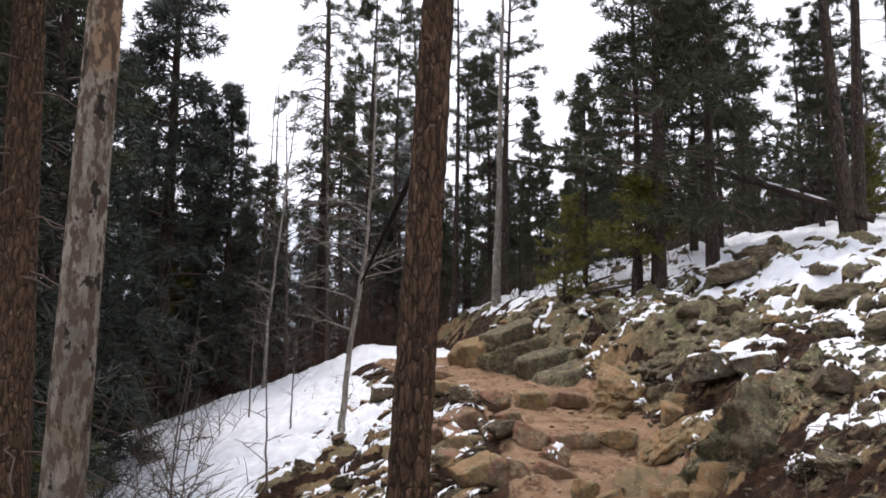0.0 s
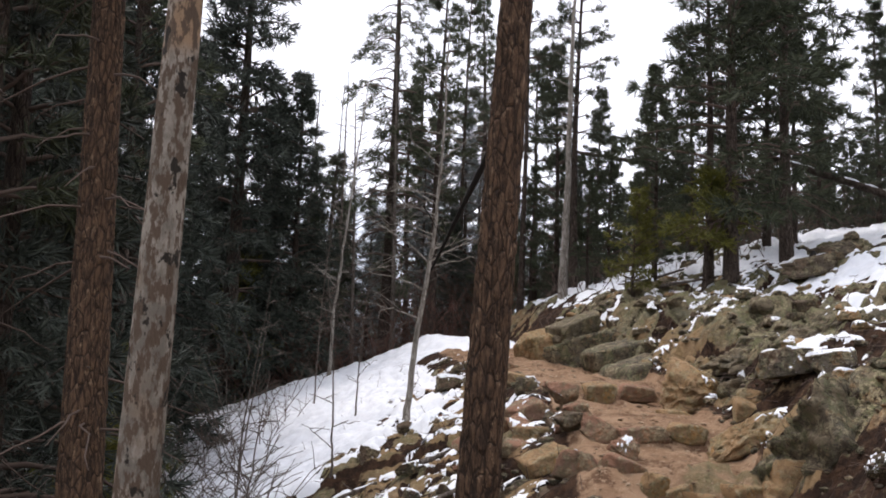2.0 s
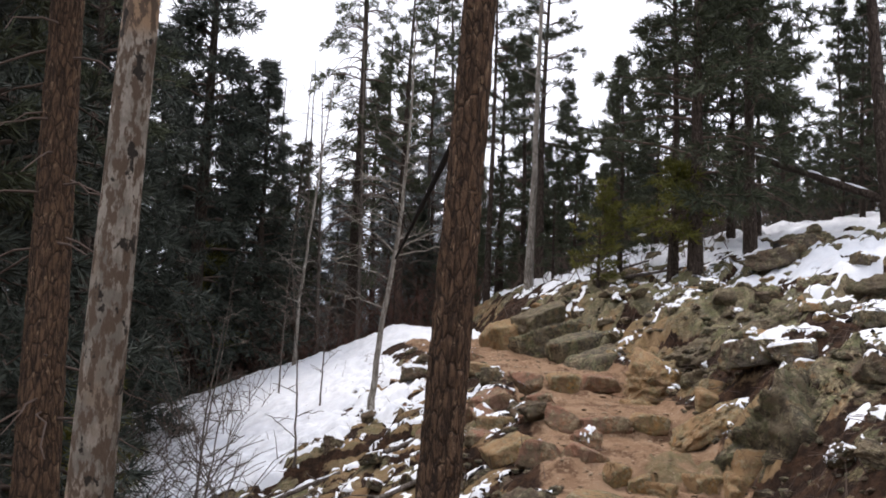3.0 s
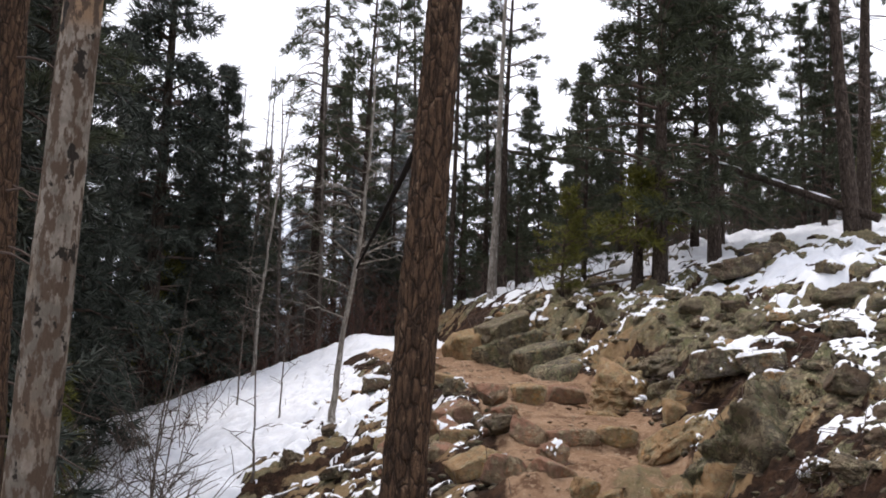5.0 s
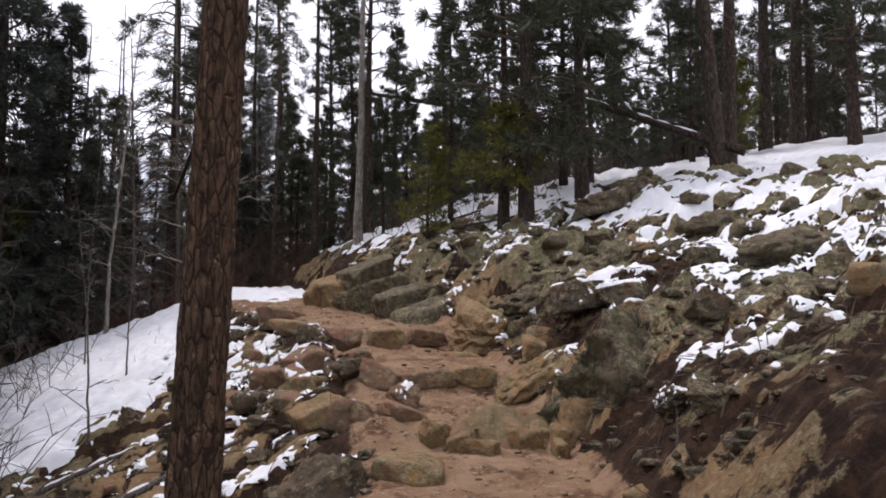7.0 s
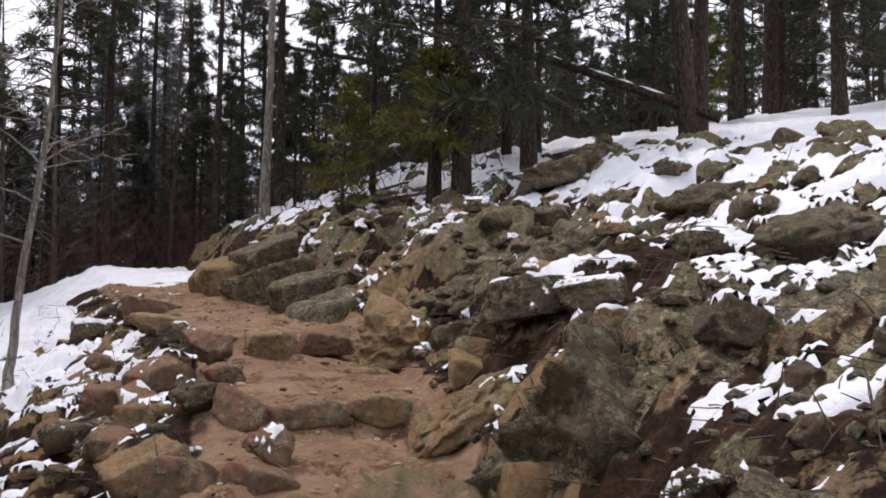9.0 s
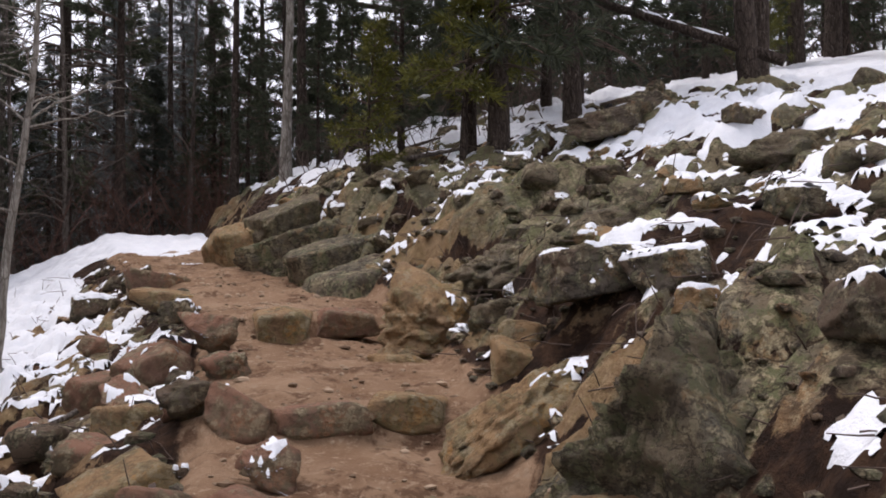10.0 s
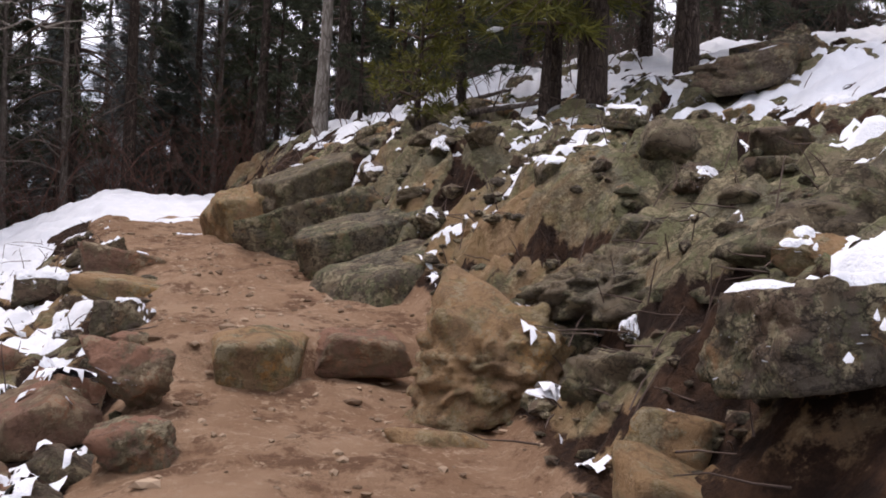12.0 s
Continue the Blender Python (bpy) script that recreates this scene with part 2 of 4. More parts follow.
def relief(x, y):
    """Broken rock and clods over the smooth lie of the land, and how rocky and how trodden it is."""
    r, l = bank(x, y)
    tread = (1 - smooth(r, 0.0, 0.22)) * (1 - smooth(l, 0.0, 0.3)) * (1 - smooth(y, 19, 21))
    ledge = smooth(y, 8.55, 8.75) * (1 - smooth(y, 9.3, 9.7)) * smooth(x, 1.1, 1.5)
    rocky = smooth(r, 0.05, 0.3) * (1 - smooth(r, 5, 9)) * (0.72 + 0.75 * fbm(x, y, 1.3, 31, 3)) * (1 - 0.5 * (1 - smooth(y, 7.5, 8.7))) + 0.6 * smooth(l, 0.2, 0.6) * (1 - smooth(l - 2.0 * (1 - smooth(y, 12, 14.5)), 1.2, 2.4)) * (1 - smooth(y, 17, 20))
    rocky = np.maximum(rocky, 0.85 * np.exp(-((x - 2.75) / 0.6) ** 2 - ((y - 11.1) / 0.9) ** 2) * smooth(r, 0.1, 0.4))
    rocky = np.clip(np.maximum(rocky, 0.75 * ledge), 0, 1)
    big, gap, tone = blocks(x, y, 1.15, 3)
    mid, seam, shade = blocks(x + 0.3, y, 0.45, 17)
    fine, crumb, _ = blocks(x, y + 0.2, 0.17, 29)
    near = 1 - smooth(np.hypot(x - 2, y - 10), 18, 30)
    rough = fbm(x, y, 0.22, 45, 3)
    z = rocky * (0.17 * big + 0.13 * mid + 0.06 * fine + 0.05 * rough) * near
    z = z - 0.12 * smooth(r, 0.1, 0.4) * (1 - rocky) * near
    z = z + (1 - tread) * (0.03 * fbm(x, y, 0.5, 41) + 0.03 * fine * (1 - rocky)) * near
    z = z + tread * (0.035 * fbm(x, y, 0.55, 51) + 0.018 * rough + 0.03 * np.maximum(fine, 0) + 0.10 * ledge * mid)
    z = z + 0.4 * fbm(x, y, 9, 61, 3) * smooth(np.maximum(r, l), 3, 8)
    stone = rocky * smooth(gap, 0.02, 0.14) * (0.45 + 0.55 * smooth(seam, 0.03, 0.12)) * np.where(tone < 0.12, 0.75, 1.0)
    rust = np.clip((1 - smooth(r, 0.35, 1.1)) * 0.75 + 0.8 * (shade - 0.5), 0, 1)
    return z, stone, tread * (1 - 0.55 * ledge), tone, rust


def snow_depth(x, y):
    """Depth of snow over the mean surface; below zero it is bare."""
    r, l = bank(x, y)
    patch = fbm(x * 0.75, y * 1.25, 0.9, 71, 4)
    up = np.interp(r, (0, 0.5, 1.2, 2.0, 2.8, 4.5, 9), (-0.6, -0.20, -0.14, -0.10, -0.05, -0.03, 0.0))
    down = np.interp(l, (0, 0.35, 0.9, 1.5, 2.4, 5, 9, 12), (-0.6, -0.10, -0.015, 0.03, 0.09, 0.10, 0.0, -0.2))
    down = down + 0.14 * smooth(y, 14, 17.5) * smooth(l, 0.2, 0.9) - 0.20 * (1 - smooth(y, 11.5, 14.5))
    s = np.where(r > 0, up, np.where(l > 0, down, -0.6)) + 0.08 * patch + np.where(r > 0, 0.095, 0.07) * fbm(x, y, 0.34, 77, 4) + np.where(r > 0, 0.07, 0.045) * fbm(x, y, 0.15, 78, 3)
    s = np.where(y > 18, np.maximum(s, 0.14 * smooth(y, 18.6, 20.0) - 0.03 - 0.5 * smooth(r, 0.05, 0.3) * (1 - smooth(r, 1.2, 1.8))), s)
    s = s - 0.3 * smooth(y, 22, 25)

    ragged = np.clip(0.62 + 1.5 * fbm(x, y, 0.2, 79, 3), 0, 1.1)

    def pool(cx, cy, w, h, turn, depth):
        c, k = math.cos(turn), math.sin(turn)
        a, b = ((x - cx) * c + (y - cy) * k) / w, ((y - cy) * c - (x - cx) * k) / h
        return 0.5 * depth * np.exp(-(a * a + b * b) ** 2) * ragged

    s = s - 0.11 * (1 - smooth(y, 8.2, 9.8)) * (r > 0) * (1 - smooth(r, 3.5, 5))
    s = s + pool(2.95, 10.75, 0.36, 0.22, -0.25, 0.26) + pool(3.5, 8.75, 0.16, 0.24, 0.3, 0.14) + pool(3.25, 8.1, 0.13, 0.26, -0.3, 0.14)
    s = s + pool(3.0, 7.55, 0.14, 0.2, 0.2, 0.13) + pool(3.4, 9.5, 0.15, 0.09, 0.2, 0.10) + pool(3.9, 11.1, 0.22, 0.6, 0.2, 0.16)
    s = s + pool(1.8, 16.9, 0.55, 0.25, 0.2, 0.16) + pool(0.2, 8.9, 0.35, 0.55, -0.3, 0.13) + pool(-0.5, 8.0, 0.5, 0.5, 0, 0.1)
    s = s - 0.2 * np.exp(-((x - 3.4) / 0.7) ** 2 - ((y - 12.2) / 0.8) ** 2)
    return s - 0.4 * (1 - smooth(y, 3.2, 4.6))


def axis(lo, hi, step, reach, grow=1.16):
    a = list(np.arange(lo, hi + step / 2, step))
    d = step
    while a[-1] < reach:
        d *= grow
        a.append(a[-1] + d)
    d = step
    while a[0] > -reach:
        d *= grow
        a.insert(0, a[0] - d)
    return np.array(a)


def mesh_of(name, verts, faces, material, flat=False):
    me = bpy.data.meshes.new(name)
    me.from_pydata(np.asarray(verts).tolist() if not isinstance(verts, list) else verts, [], faces if isinstance(faces, list) else faces.tolist())
    me.materials.append(material)
    if not flat:
        me.shade_smooth()
    return me


def grid_faces(nx, ny):
    i, j = np.meshgrid(np.arange(nx - 1), np.arange(ny - 1))
    a = (j * nx + i).ravel()
    return np.stack([a, a + 1, a + nx + 1, a + nx], 1)


GX, GY = axis(-4.2, 8.2, 0.044, 2600), axis(-1.5, 21.5, 0.05, 2600)


def build_ground():
    x, y = (a.ravel() for a in np.meshgrid(GX, GY))
    dz, rocky, tread, tone, rust = relief(x, y)
    z = base_z(x, y) + dz
    me = mesh_of("ground", np.stack([x, y, z], 1), grid_faces(len(GX), len(GY)), GROUND)
    # distant: how far the soil gives way to the hazy hill colour
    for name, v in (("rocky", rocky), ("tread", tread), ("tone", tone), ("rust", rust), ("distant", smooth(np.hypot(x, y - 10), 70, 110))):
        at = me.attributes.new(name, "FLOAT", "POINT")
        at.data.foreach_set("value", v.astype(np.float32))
    tagged(new("ground", me), "stony brown hillside with a trodden dirt trail", "ground", kind="structure")


def build_snow():
    xs, ys = GX[(GX > -14) & (GX < 24)], GY[(GY > -6) & (GY < 40)]
    x, y = (a.ravel() for a in np.meshgrid(xs, ys))
    dz, rocky, tread, tone, rust = relief(x, y)
    s = snow_depth(x, y)
    r, l = bank(x, y)
    follow = np.where(l > 0, 0.45, 0.22)
    step = 0.06
    steep = np.hypot(base_z(x + step, y) - base_z(x - step, y), base_z(x, y + step) - base_z(x, y - step)) / (2 * step)
    s = s - 0.12 * smooth(steep, 0.75, 1.05)
    h = follow * dz + s
    h = np.minimum(h, dz + 0.07 + 0.06 * smooth(l, 1, 3))
    h = h + 0.03 * fbm(x, y, 0.2, 79, 4)
    keep_v = h > dz - 0.03
    faces = grid_faces(len(xs), len(ys))
    faces = faces[keep_v[faces].any(1)]
    used, back = np.unique(faces, return_inverse=True)
    z = base_z(x, y) + np.maximum(h, dz - 0.05)
    v = np.stack([x, y, z], 1)[used]
    me = mesh_of("snow_cover", v, back.reshape(-1, 4), SNOW)
    tagged(new("snow_cover", me), "patchy white melting snow on the rocky slope", "snow", kind="stuff")


build_ground()
build_snow()


def ground_z(x, y):
    a, b = np.array([float(x)]), np.array([float(y)])
    return float(base_z(a, b)[0] + relief(a, b)[0][0])


# ---- helpers for things ----
class Geo:
    """Collects the faces of one mesh."""

    def __init__(self):
        self.v, self.f, self.n = [], [], 0

    def add(self, v, f):
        self.v.append(np.asarray(v, float).reshape(-1, 3))
        self.f.extend((np.asarray(f) + self.n).tolist())
        self.n += len(self.v[-1])

    def tube(self, points, radii, segs=7):
        p = np.asarray(points, float)
        rr = np.broadcast_to(np.asarray(radii, float), (len(p),))
        d = np.gradient(p, axis=0)
        d /= np.linalg.norm(d, axis=1, keepdims=True) + 1e-9
        side = np.cross(d, (0.31, 0.95, 0.05) if abs(d[0][2]) > 0.5 else (0, 0, 1))
        side /= np.linalg.norm(side, axis=1, keepdims=True) + 1e-9
        up = np.cross(side, d)
        a = np.linspace(0, 2 * np.pi, segs, endpoint=False)
        ring = p[:, None] + rr[:, None, None] * (np.cos(a)[None, :, None] * side[:, None] + np.sin(a)[None, :, None] * up[:, None])
        k = np.arange(len(p) - 1)[:, None] * segs + np.arange(segs)[None]
        q = np.arange(len(p) - 1)[:, None] * segs + (np.arange(segs)[None] + 1) % segs
        self.add(ring.reshape(-1, 3), np.stack([k, q, q + segs, k + segs], -1).reshape(-1, 4))

    def tufts(self, rng, centres, ways, length, width, blades=10, spread=0.9):
        c, w = np.asarray(centres, float), np.asarray(ways, float)
        n = len(c)
        if not n:
            return
        d = w[:, None] * 0.75 + rng.normal(0, spread * 0.6, (n, blades, 3))
        d /= np.linalg.norm(d, axis=2, keepdims=True) + 1e-9
        s = np.cross(d, rng.normal(0, 1, (n, blades, 3)))
        s /= np.linalg.norm(s, axis=2, keepdims=True) + 1e-9
        ln = length * rng.uniform(0.6, 1.2, (n, blades, 1))
        o = c[:, None] + d * ln * 0.08
        tri = np.stack([o - s * width * 0.5, o + s * width * 0.5, o + d * ln * 0.7 + s * width * 0.35, o + d * ln], 2)
        self.add(tri.reshape(-1, 3), np.arange(n * blades * 4).reshape(-1, 4))

    def mesh(self, name, material, flat=False):
        return mesh_of(name, np.concatenate(self.v), self.f, material, flat)


def part(name, geo, material, parent, label="", flat=False):
    ob = new(name, geo.mesh(name, material, flat))
    ob.parent = parent
    if label:
        tagged(ob, label)
    return ob


def thing(name, x, y, z, label, category, group="", turn=0.0):
    ob = new(name)
    ob.matrix_basis = pose(x, y, z, 0, 0, turn)
    return tagged(ob, label, category, group)


# ---- trees ----
def spine(rng, height, lean=(0, 0), bend=0.0, steps=14):
    t = np.linspace(0, 1, steps)
    wob = bend * np.sin(t[:, None] * rng.uniform(2, 5, 2) + rng.uniform(0, 6, 2)) * t[:, None]
    return np.stack([lean[0] * t * height + wob[:, 0], lean[1] * t * height + wob[:, 1], t * height], 1)


def along(line, t):
    k = np.linspace(0, 1, len(line))
    return np.stack([np.interp(t, k, line[:, i]) for i in range(3)], -1)


def bark_trunk(line, radius, taper, rng, segs=18, plates=0.0, flare=0.35):
    """A tapered trunk with a flared foot; plates: how far the bark's ridges stand out."""
    geo = Geo()
    t = np.linspace(0, 1, len(line))
    rr = radius * (1 - taper * t) * (1 + flare * np.exp(-t * len(line) * 0.35))
    geo.tube(line, rr, segs)
    if plates:
        v = geo.v[0].reshape(len(line), segs, 3)
        mid = v.mean(1, keepdims=True)
        a = np.arange(segs) / segs * 2 * np.pi
        h = np.linspace(0, np.linalg.norm(line[-1] - line[0]), len(line))
        uu, hh = np.meshgrid(a * radius, h)
        bump = blocks(uu + 5, hh * 0.42, 0.030, 5)[0] + 0.6 * blocks(uu + 9, hh * 0.35, 0.06, 8)[0]
        bump[:, -1] = bump[:, 0]
        out = (v - mid) / (np.linalg.norm(v - mid, axis=2, keepdims=True) + 1e-9)
        geo.v[0] = (v + out * (bump * plates)[..., None]).reshape(-1, 3)
    return geo


def limb_line(rng, start, angle, length, rise, droop, steps=6):
    t = np.linspace(0, 1, steps)
    out = length * t
    z = rise * length * t - droop * length * t * t
    kink = rng.normal(0, 0.035 * length, (steps, 3)) * t[:, None]
    return start + np.stack([np.cos(angle) * out, np.sin(angle) * out, z], 1) + kink


def conifer(name, seed, label, height, low, reach, radius, needles, bark, whorls=24, arms=5, side=4, blades=9, length=0.17, width=0.016,
            droop=0.25, rise=0.25, top=0.25, dead=0.35, lean=(0, 0), bend=0.08, segs=9, plates=0.0, rings=14, snow=0.0, gaps=0.12, along_from=0.25, category="tree", group="pines of the forest"):
    """A conifer: trunk, dead lower sticks, limbs and a crown of needle tufts. Returns its Empty, standing at the origin."""
    rng = np.random.default_rng(seed)
    root = thing(name, 0, 0, 0, label, category, group)
    line = spine(rng, height, lean, bend, rings)
    part("trunk", bark_trunk(line, radius, 0.82, rng, segs, plates), bark, root)
    limbs, crown, caps = Geo(), Geo(), Geo()
    cs, ws = [], []
    for k in range(whorls):
        f = k / max(whorls - 1, 1)
        z = low + (1 - low) * f ** 0.9
        at = along(line, min(z, 0.995))
        ln = reach * ((1 - f) ** 0.75 * (1 - top) + top * (1 - f)) * (0.55 + 0.45 * min(1, f * 6 + 0.4))
        for a in range(arms):
            if rng.random() < gaps:
                continue
            ang = rng.uniform(0, 2 * np.pi)
            li = max(ln * rng.uniform(0.6, 1.2), 0.12)
            arm = limb_line(rng, at, ang, li, rise + 0.5 * f + rng.normal(0, 0.1), droop * rng.uniform(0.6, 1.4))
            limbs.tube(arm, np.linspace(0.012 + 0.012 * li, 0.004, len(arm)), 4)
            way = arm[-1] - arm[0]
            way = way / np.linalg.norm(way)
            n = max(2, int(round(side * (0.6 + li))))
            for s in np.linspace(along_from, 1, n):
                c = along(arm, s)
                cs.append(c + rng.normal(0, 0.02, 3))
                ws.append(way)
                spread = 0.32 * li * (1.1 - s) + 0.05
                for sgn in (-1, 1):
                    off = np.array([-way[1] * sgn, way[0] * sgn, rng.normal(0, 0.3)])
                    for q in (0.5, 1.0):
                        cs.append(c + off * spread * q + way * spread * 0.6 * q + rng.normal(0, 0.02, 3))
                        ws.append((way + off * 0.8) / 1.3)
                if snow and rng.random() < snow:
                    b = c + (0, 0, 0.03)
                    caps.tube([b - way * 0.07, b, b + way * 0.07], [0.008, 0.028, 0.008], 6)
    crown.tufts(rng, cs, ws, length, width, blades)
    for k in range(int(dead * 40)):
        z = rng.uniform(0.12, low + 0.12)
        arm = limb_line(rng, along(line, z), rng.uniform(0, 2 * np.pi), reach * rng.uniform(0.15, 0.6), rng.normal(-0.05, 0.15), 0.3)
        limbs.tube(arm, np.linspace(0.011, 0.003, len(arm)), 4)
    tagged(part("branchwork", limbs, TWIG, root), kind="stuff")
    part("crown", crown, needles, root, flat=True)
    if caps.n:
        tagged(part("snow_cap", caps, SNOW, root, "white snow on the upper twigs"), kind="stuff")
    return root


def bare_tree(name, seed, label, points, radius, bark, arms=16, arm=0.8, low=0.3, twigs=3, category="tree", group="bare trees"):
    """A leafless tree along a crooked line, with forked limbs."""
    rng = np.random.default_rng(seed)
    p = np.asarray(points, float)
    root = thing(name, *p[0], label, category, group)
    line = along(p - p[0], np.linspace(0, 1, 26)) + rng.normal(0, 0.006, (26, 3))
    geo = Geo()
    geo.tube(line, radius * np.linspace(1.0, 0.18, 26) * (1 + 0.5 * np.exp(-np.arange(26) * 0.6)), 9)
    part("trunk", geo, bark, root)
    for k in range(arms):
        limbs = Geo()
        f = rng.uniform(low, 0.97)
        li = arm * rng.uniform(0.4, 1.2) * (1.2 - f)
        a = limb_line(rng, along(line, f), rng.uniform(0, 6.28), li, rng.uniform(0.2, 0.9), 0.2, 7)
        limbs.tube(a, np.linspace(radius * 0.28 * (1.15 - f) + 0.003, 0.003, 7), 5)
        for _ in range(twigs):
            b = limb_line(rng, along(a, rng.uniform(0.3, 0.9)), rng.uniform(0, 6.28), li * 0.45, rng.uniform(0.1, 0.9), 0.2, 4)
            limbs.tube(b, np.linspace(0.005, 0.0025, 4), 4)
        part("limb", limbs, bark, root)
    return root


def base_at(x, y):
    return float(base_z(np.array([x]), np.array([y]))[0])


def stand(ob, x, y, turn=0.0, size=1.0, tilt=(0, 0), sink=0.05):
    ob.matrix_basis = pose(x, y, ground_z(x, y) - sink, tilt[0], tilt[1], turn) @ Matrix.Diagonal((size, size, size, 1))
    return ob


# the two near trunks beside the trail
near_pine = conifer("pine_tree", 11, "tall pine with rough red-brown bark beside the trail", 11.0, 0.52, 1.5, 0.126, NEEDLES, BARK, whorls=22, arms=4, dead=0.0,
                    lean=(0.047, 0), bend=0.0, segs=96, plates=0.007, rings=620, category="tree", group="")
stand(near_pine, -0.222, 5.85)
pale_pine = conifer("pine_tree", 12, "pale flaking dead-looking pine trunk with dark knots", 10.0, 0.6, 1.2, 0.108, NEEDLES, PALE_BARK, whorls=16, arms=4, dead=0.0,
                    lean=(0.028, 0), bend=0.0, segs=48, plates=0.002, rings=260, category="tree", group="")
stand(pale_pine, -1.60, 4.5)
dark_pine = conifer("pine_tree", 13, "dark red-brown pine with bare dead sticks", 11.0, 0.5, 1.7, 0.17, NEEDLES, BARK, whorls=20, arms=4, dead=1.0,
                    lean=(-0.02, 0), bend=0.0, segs=40, plates=0.007, rings=260, category="tree", group="")
stand(dark_pine, -2.74, 7.0)

# kinds of forest tree, each built once
KINDS = {
    "lodgepole": conifer("pine_tree", 21, "slender lodgepole pine with a clumpy green crown", 9.5, 0.42, 1.15, 0.095, NEEDLES, GREY_BARK, whorls=20, arms=4, side=2, blades=14, length=0.19, rise=0.35, gaps=0.3, dead=0.8, along_from=0.5),
    "thin": conifer("pine_tree", 22, "thin tall pine with a sparse high crown", 10.5, 0.6, 0.85, 0.075, NEEDLES, GREY_BARK, whorls=15, arms=3, side=2, blades=14, length=0.19, rise=0.3, gaps=0.3, dead=1.0, along_from=0.5),
    "bushy": conifer("pine_tree", 28, "bushy green pine with clumped needles", 8.0, 0.12, 1.25, 0.09, NEEDLES, GREY_BARK, whorls=26, arms=4, side=2, blades=14, length=0.2, width=0.018, rise=0.3, gaps=0.25, dead=0.6, along_from=0.4),
    "dense": conifer("pine_tree", 23, "dense dark green pine with long limbs", 7.6, 0.16, 1.6, 0.095, NEEDLES, GREY_BARK, whorls=27, arms=4, side=2, blades=15, length=0.21, width=0.019, rise=0.2, dead=0.9, gaps=0.34, along_from=0.35, top=0.35),
    "spruce": conifer("spruce_tree", 24, "dark spruce with drooping limbs down to the ground", 9.0, 0.06, 1.6, 0.13, COOL, GREY_BARK, whorls=40, arms=5, side=3, blades=11, length=0.2, width=0.019, droop=0.5, rise=0.2, dead=0.6, gaps=0.2),
    "narrow": conifer("spruce_tree", 25, "narrow grey-green spruce in the wood, pale with frost and haze", 7.5, 0.08, 0.95, 0.08, FROST_HAZE, GREY_BARK, whorls=32, arms=4, side=2, blades=11, length=0.17, droop=0.5, rise=0.2, dead=0.4),
    "droopy": conifer("pine_tree", 26, "tall grey pine with hanging bare limbs", 12.0, 0.22, 1.5, 0.13, NEEDLES, GREY_BARK, whorls=40, arms=4, side=2, blades=8, along_from=0.85, droop=0.9, rise=0.3, dead=0.4, gaps=0.1),
    "young": conifer("young_fir", 27, "small young fir with yellow-green needles", 2.3, 0.12, 0.75, 0.035, FRESH, GREY_BARK, whorls=16, arms=5, side=3, gaps=0.3, length=0.12, width=0.014, rise=0.35, droop=0.15, dead=0.1, group="young firs"),
}
USED = set()


def plant(kind, x, y, turn=0.0, size=1.0, tilt=(0, 0), label=""):
    ob = KINDS[kind]
    if kind in USED:
        ob = copy_thing(ob, Matrix())
    USED.add(kind)
    if label:
        tagged(ob, label)
    return stand(ob, x, y, turn, size, tilt)


# the dark group above the trail
plant("dense", 3.31, 16.25, 20, 1.05)
plant("dense", 4.41, 17.3, 130, 0.98)
plant("dense", 4.6, 19.4, 250, 0.7)
plant("dense", 3.85, 18.9, 75, 0.92)
plant("lodgepole", 3.07, 16.72, 200, 0.72)
plant("bushy", 2.5, 18.6, 300, 0.5)
snowy_fir = conifer("young_fir", 31, "young fir with snow on its top twigs", 1.8, 0.46, 0.80, 0.045, FRESH, GREY_BARK, whorls=8, arms=6, side=3, gaps=0.25, blades=10, length=0.14, width=0.016,
                    rise=0.12, droop=0.2, top=0.6, snow=0.10, dead=0.2, group="young firs")
stand(snowy_fir, 2.95, 16.35, 70)
plant("young", 2.0, 17.4, 100, 0.75)
# leaning trunks on the snow slope
plant("lodgepole", 6.74, 17.55, 15, 1.2, (0, -4), "red-brown pine leaning over the snowy slope")
plant("lodgepole", 7.24, 18.4, 100, 1.15, (0, -3))
plant("lodgepole", 8.82, 20.5, 200, 1.15)
plant("lodgepole", 9.58, 20.8, 290, 1.2, (0, 2))
plant("dense", 9.84, 19.0, 80, 1.1)
plant("bushy", 8.0, 23.5, 180, 0.7)
plant("bushy", 11.9, 19.5, 20, 1.1)
plant("bushy", 6.3, 22.0, 60, 0.55)
plant("bushy", 10.6, 22.3, 160, 0.9)
plant("bushy", 12.9, 22.0, 260, 1.0)
plant("dense", 11.2, 24.0, 40, 1.0)
plant("dense", 9.0, 24.5, 140, 0.9)
plant("bushy", 7.4, 20.6, 10, 0.55)
plant("young", 8.2, 20.4, 70, 0.8)
plant("bushy", 14.5, 23.0, 100, 1.1)
plant("bushy", 5.3, 20.2, 210, 0.6)
# beyond the bend of the trail
plant("thin", 0.25, 21.6, 0, 0.8)
plant("lodgepole", 1.28, 21.4, 30, 0.82)
plant("bushy", 1.95, 24.0, 75, 0.6)
plant("bushy", 0.6, 25.0, 175, 0.8)
plant("bushy", 1.0, 23.0, 215, 0.72)
plant("bushy", 1.3, 24.8, 15, 0.5)
plant("bushy", 2.7, 21.2, 145, 0.45)
plant("bushy", 3.5, 20.8, 245, 0.5)
plant("bushy", -0.3, 25.0, 335, 0.5)
plant("bushy", 2.1, 22.6, 85, 0.42)
plant("droopy", -2.75, 24.0, 0, 1.0)
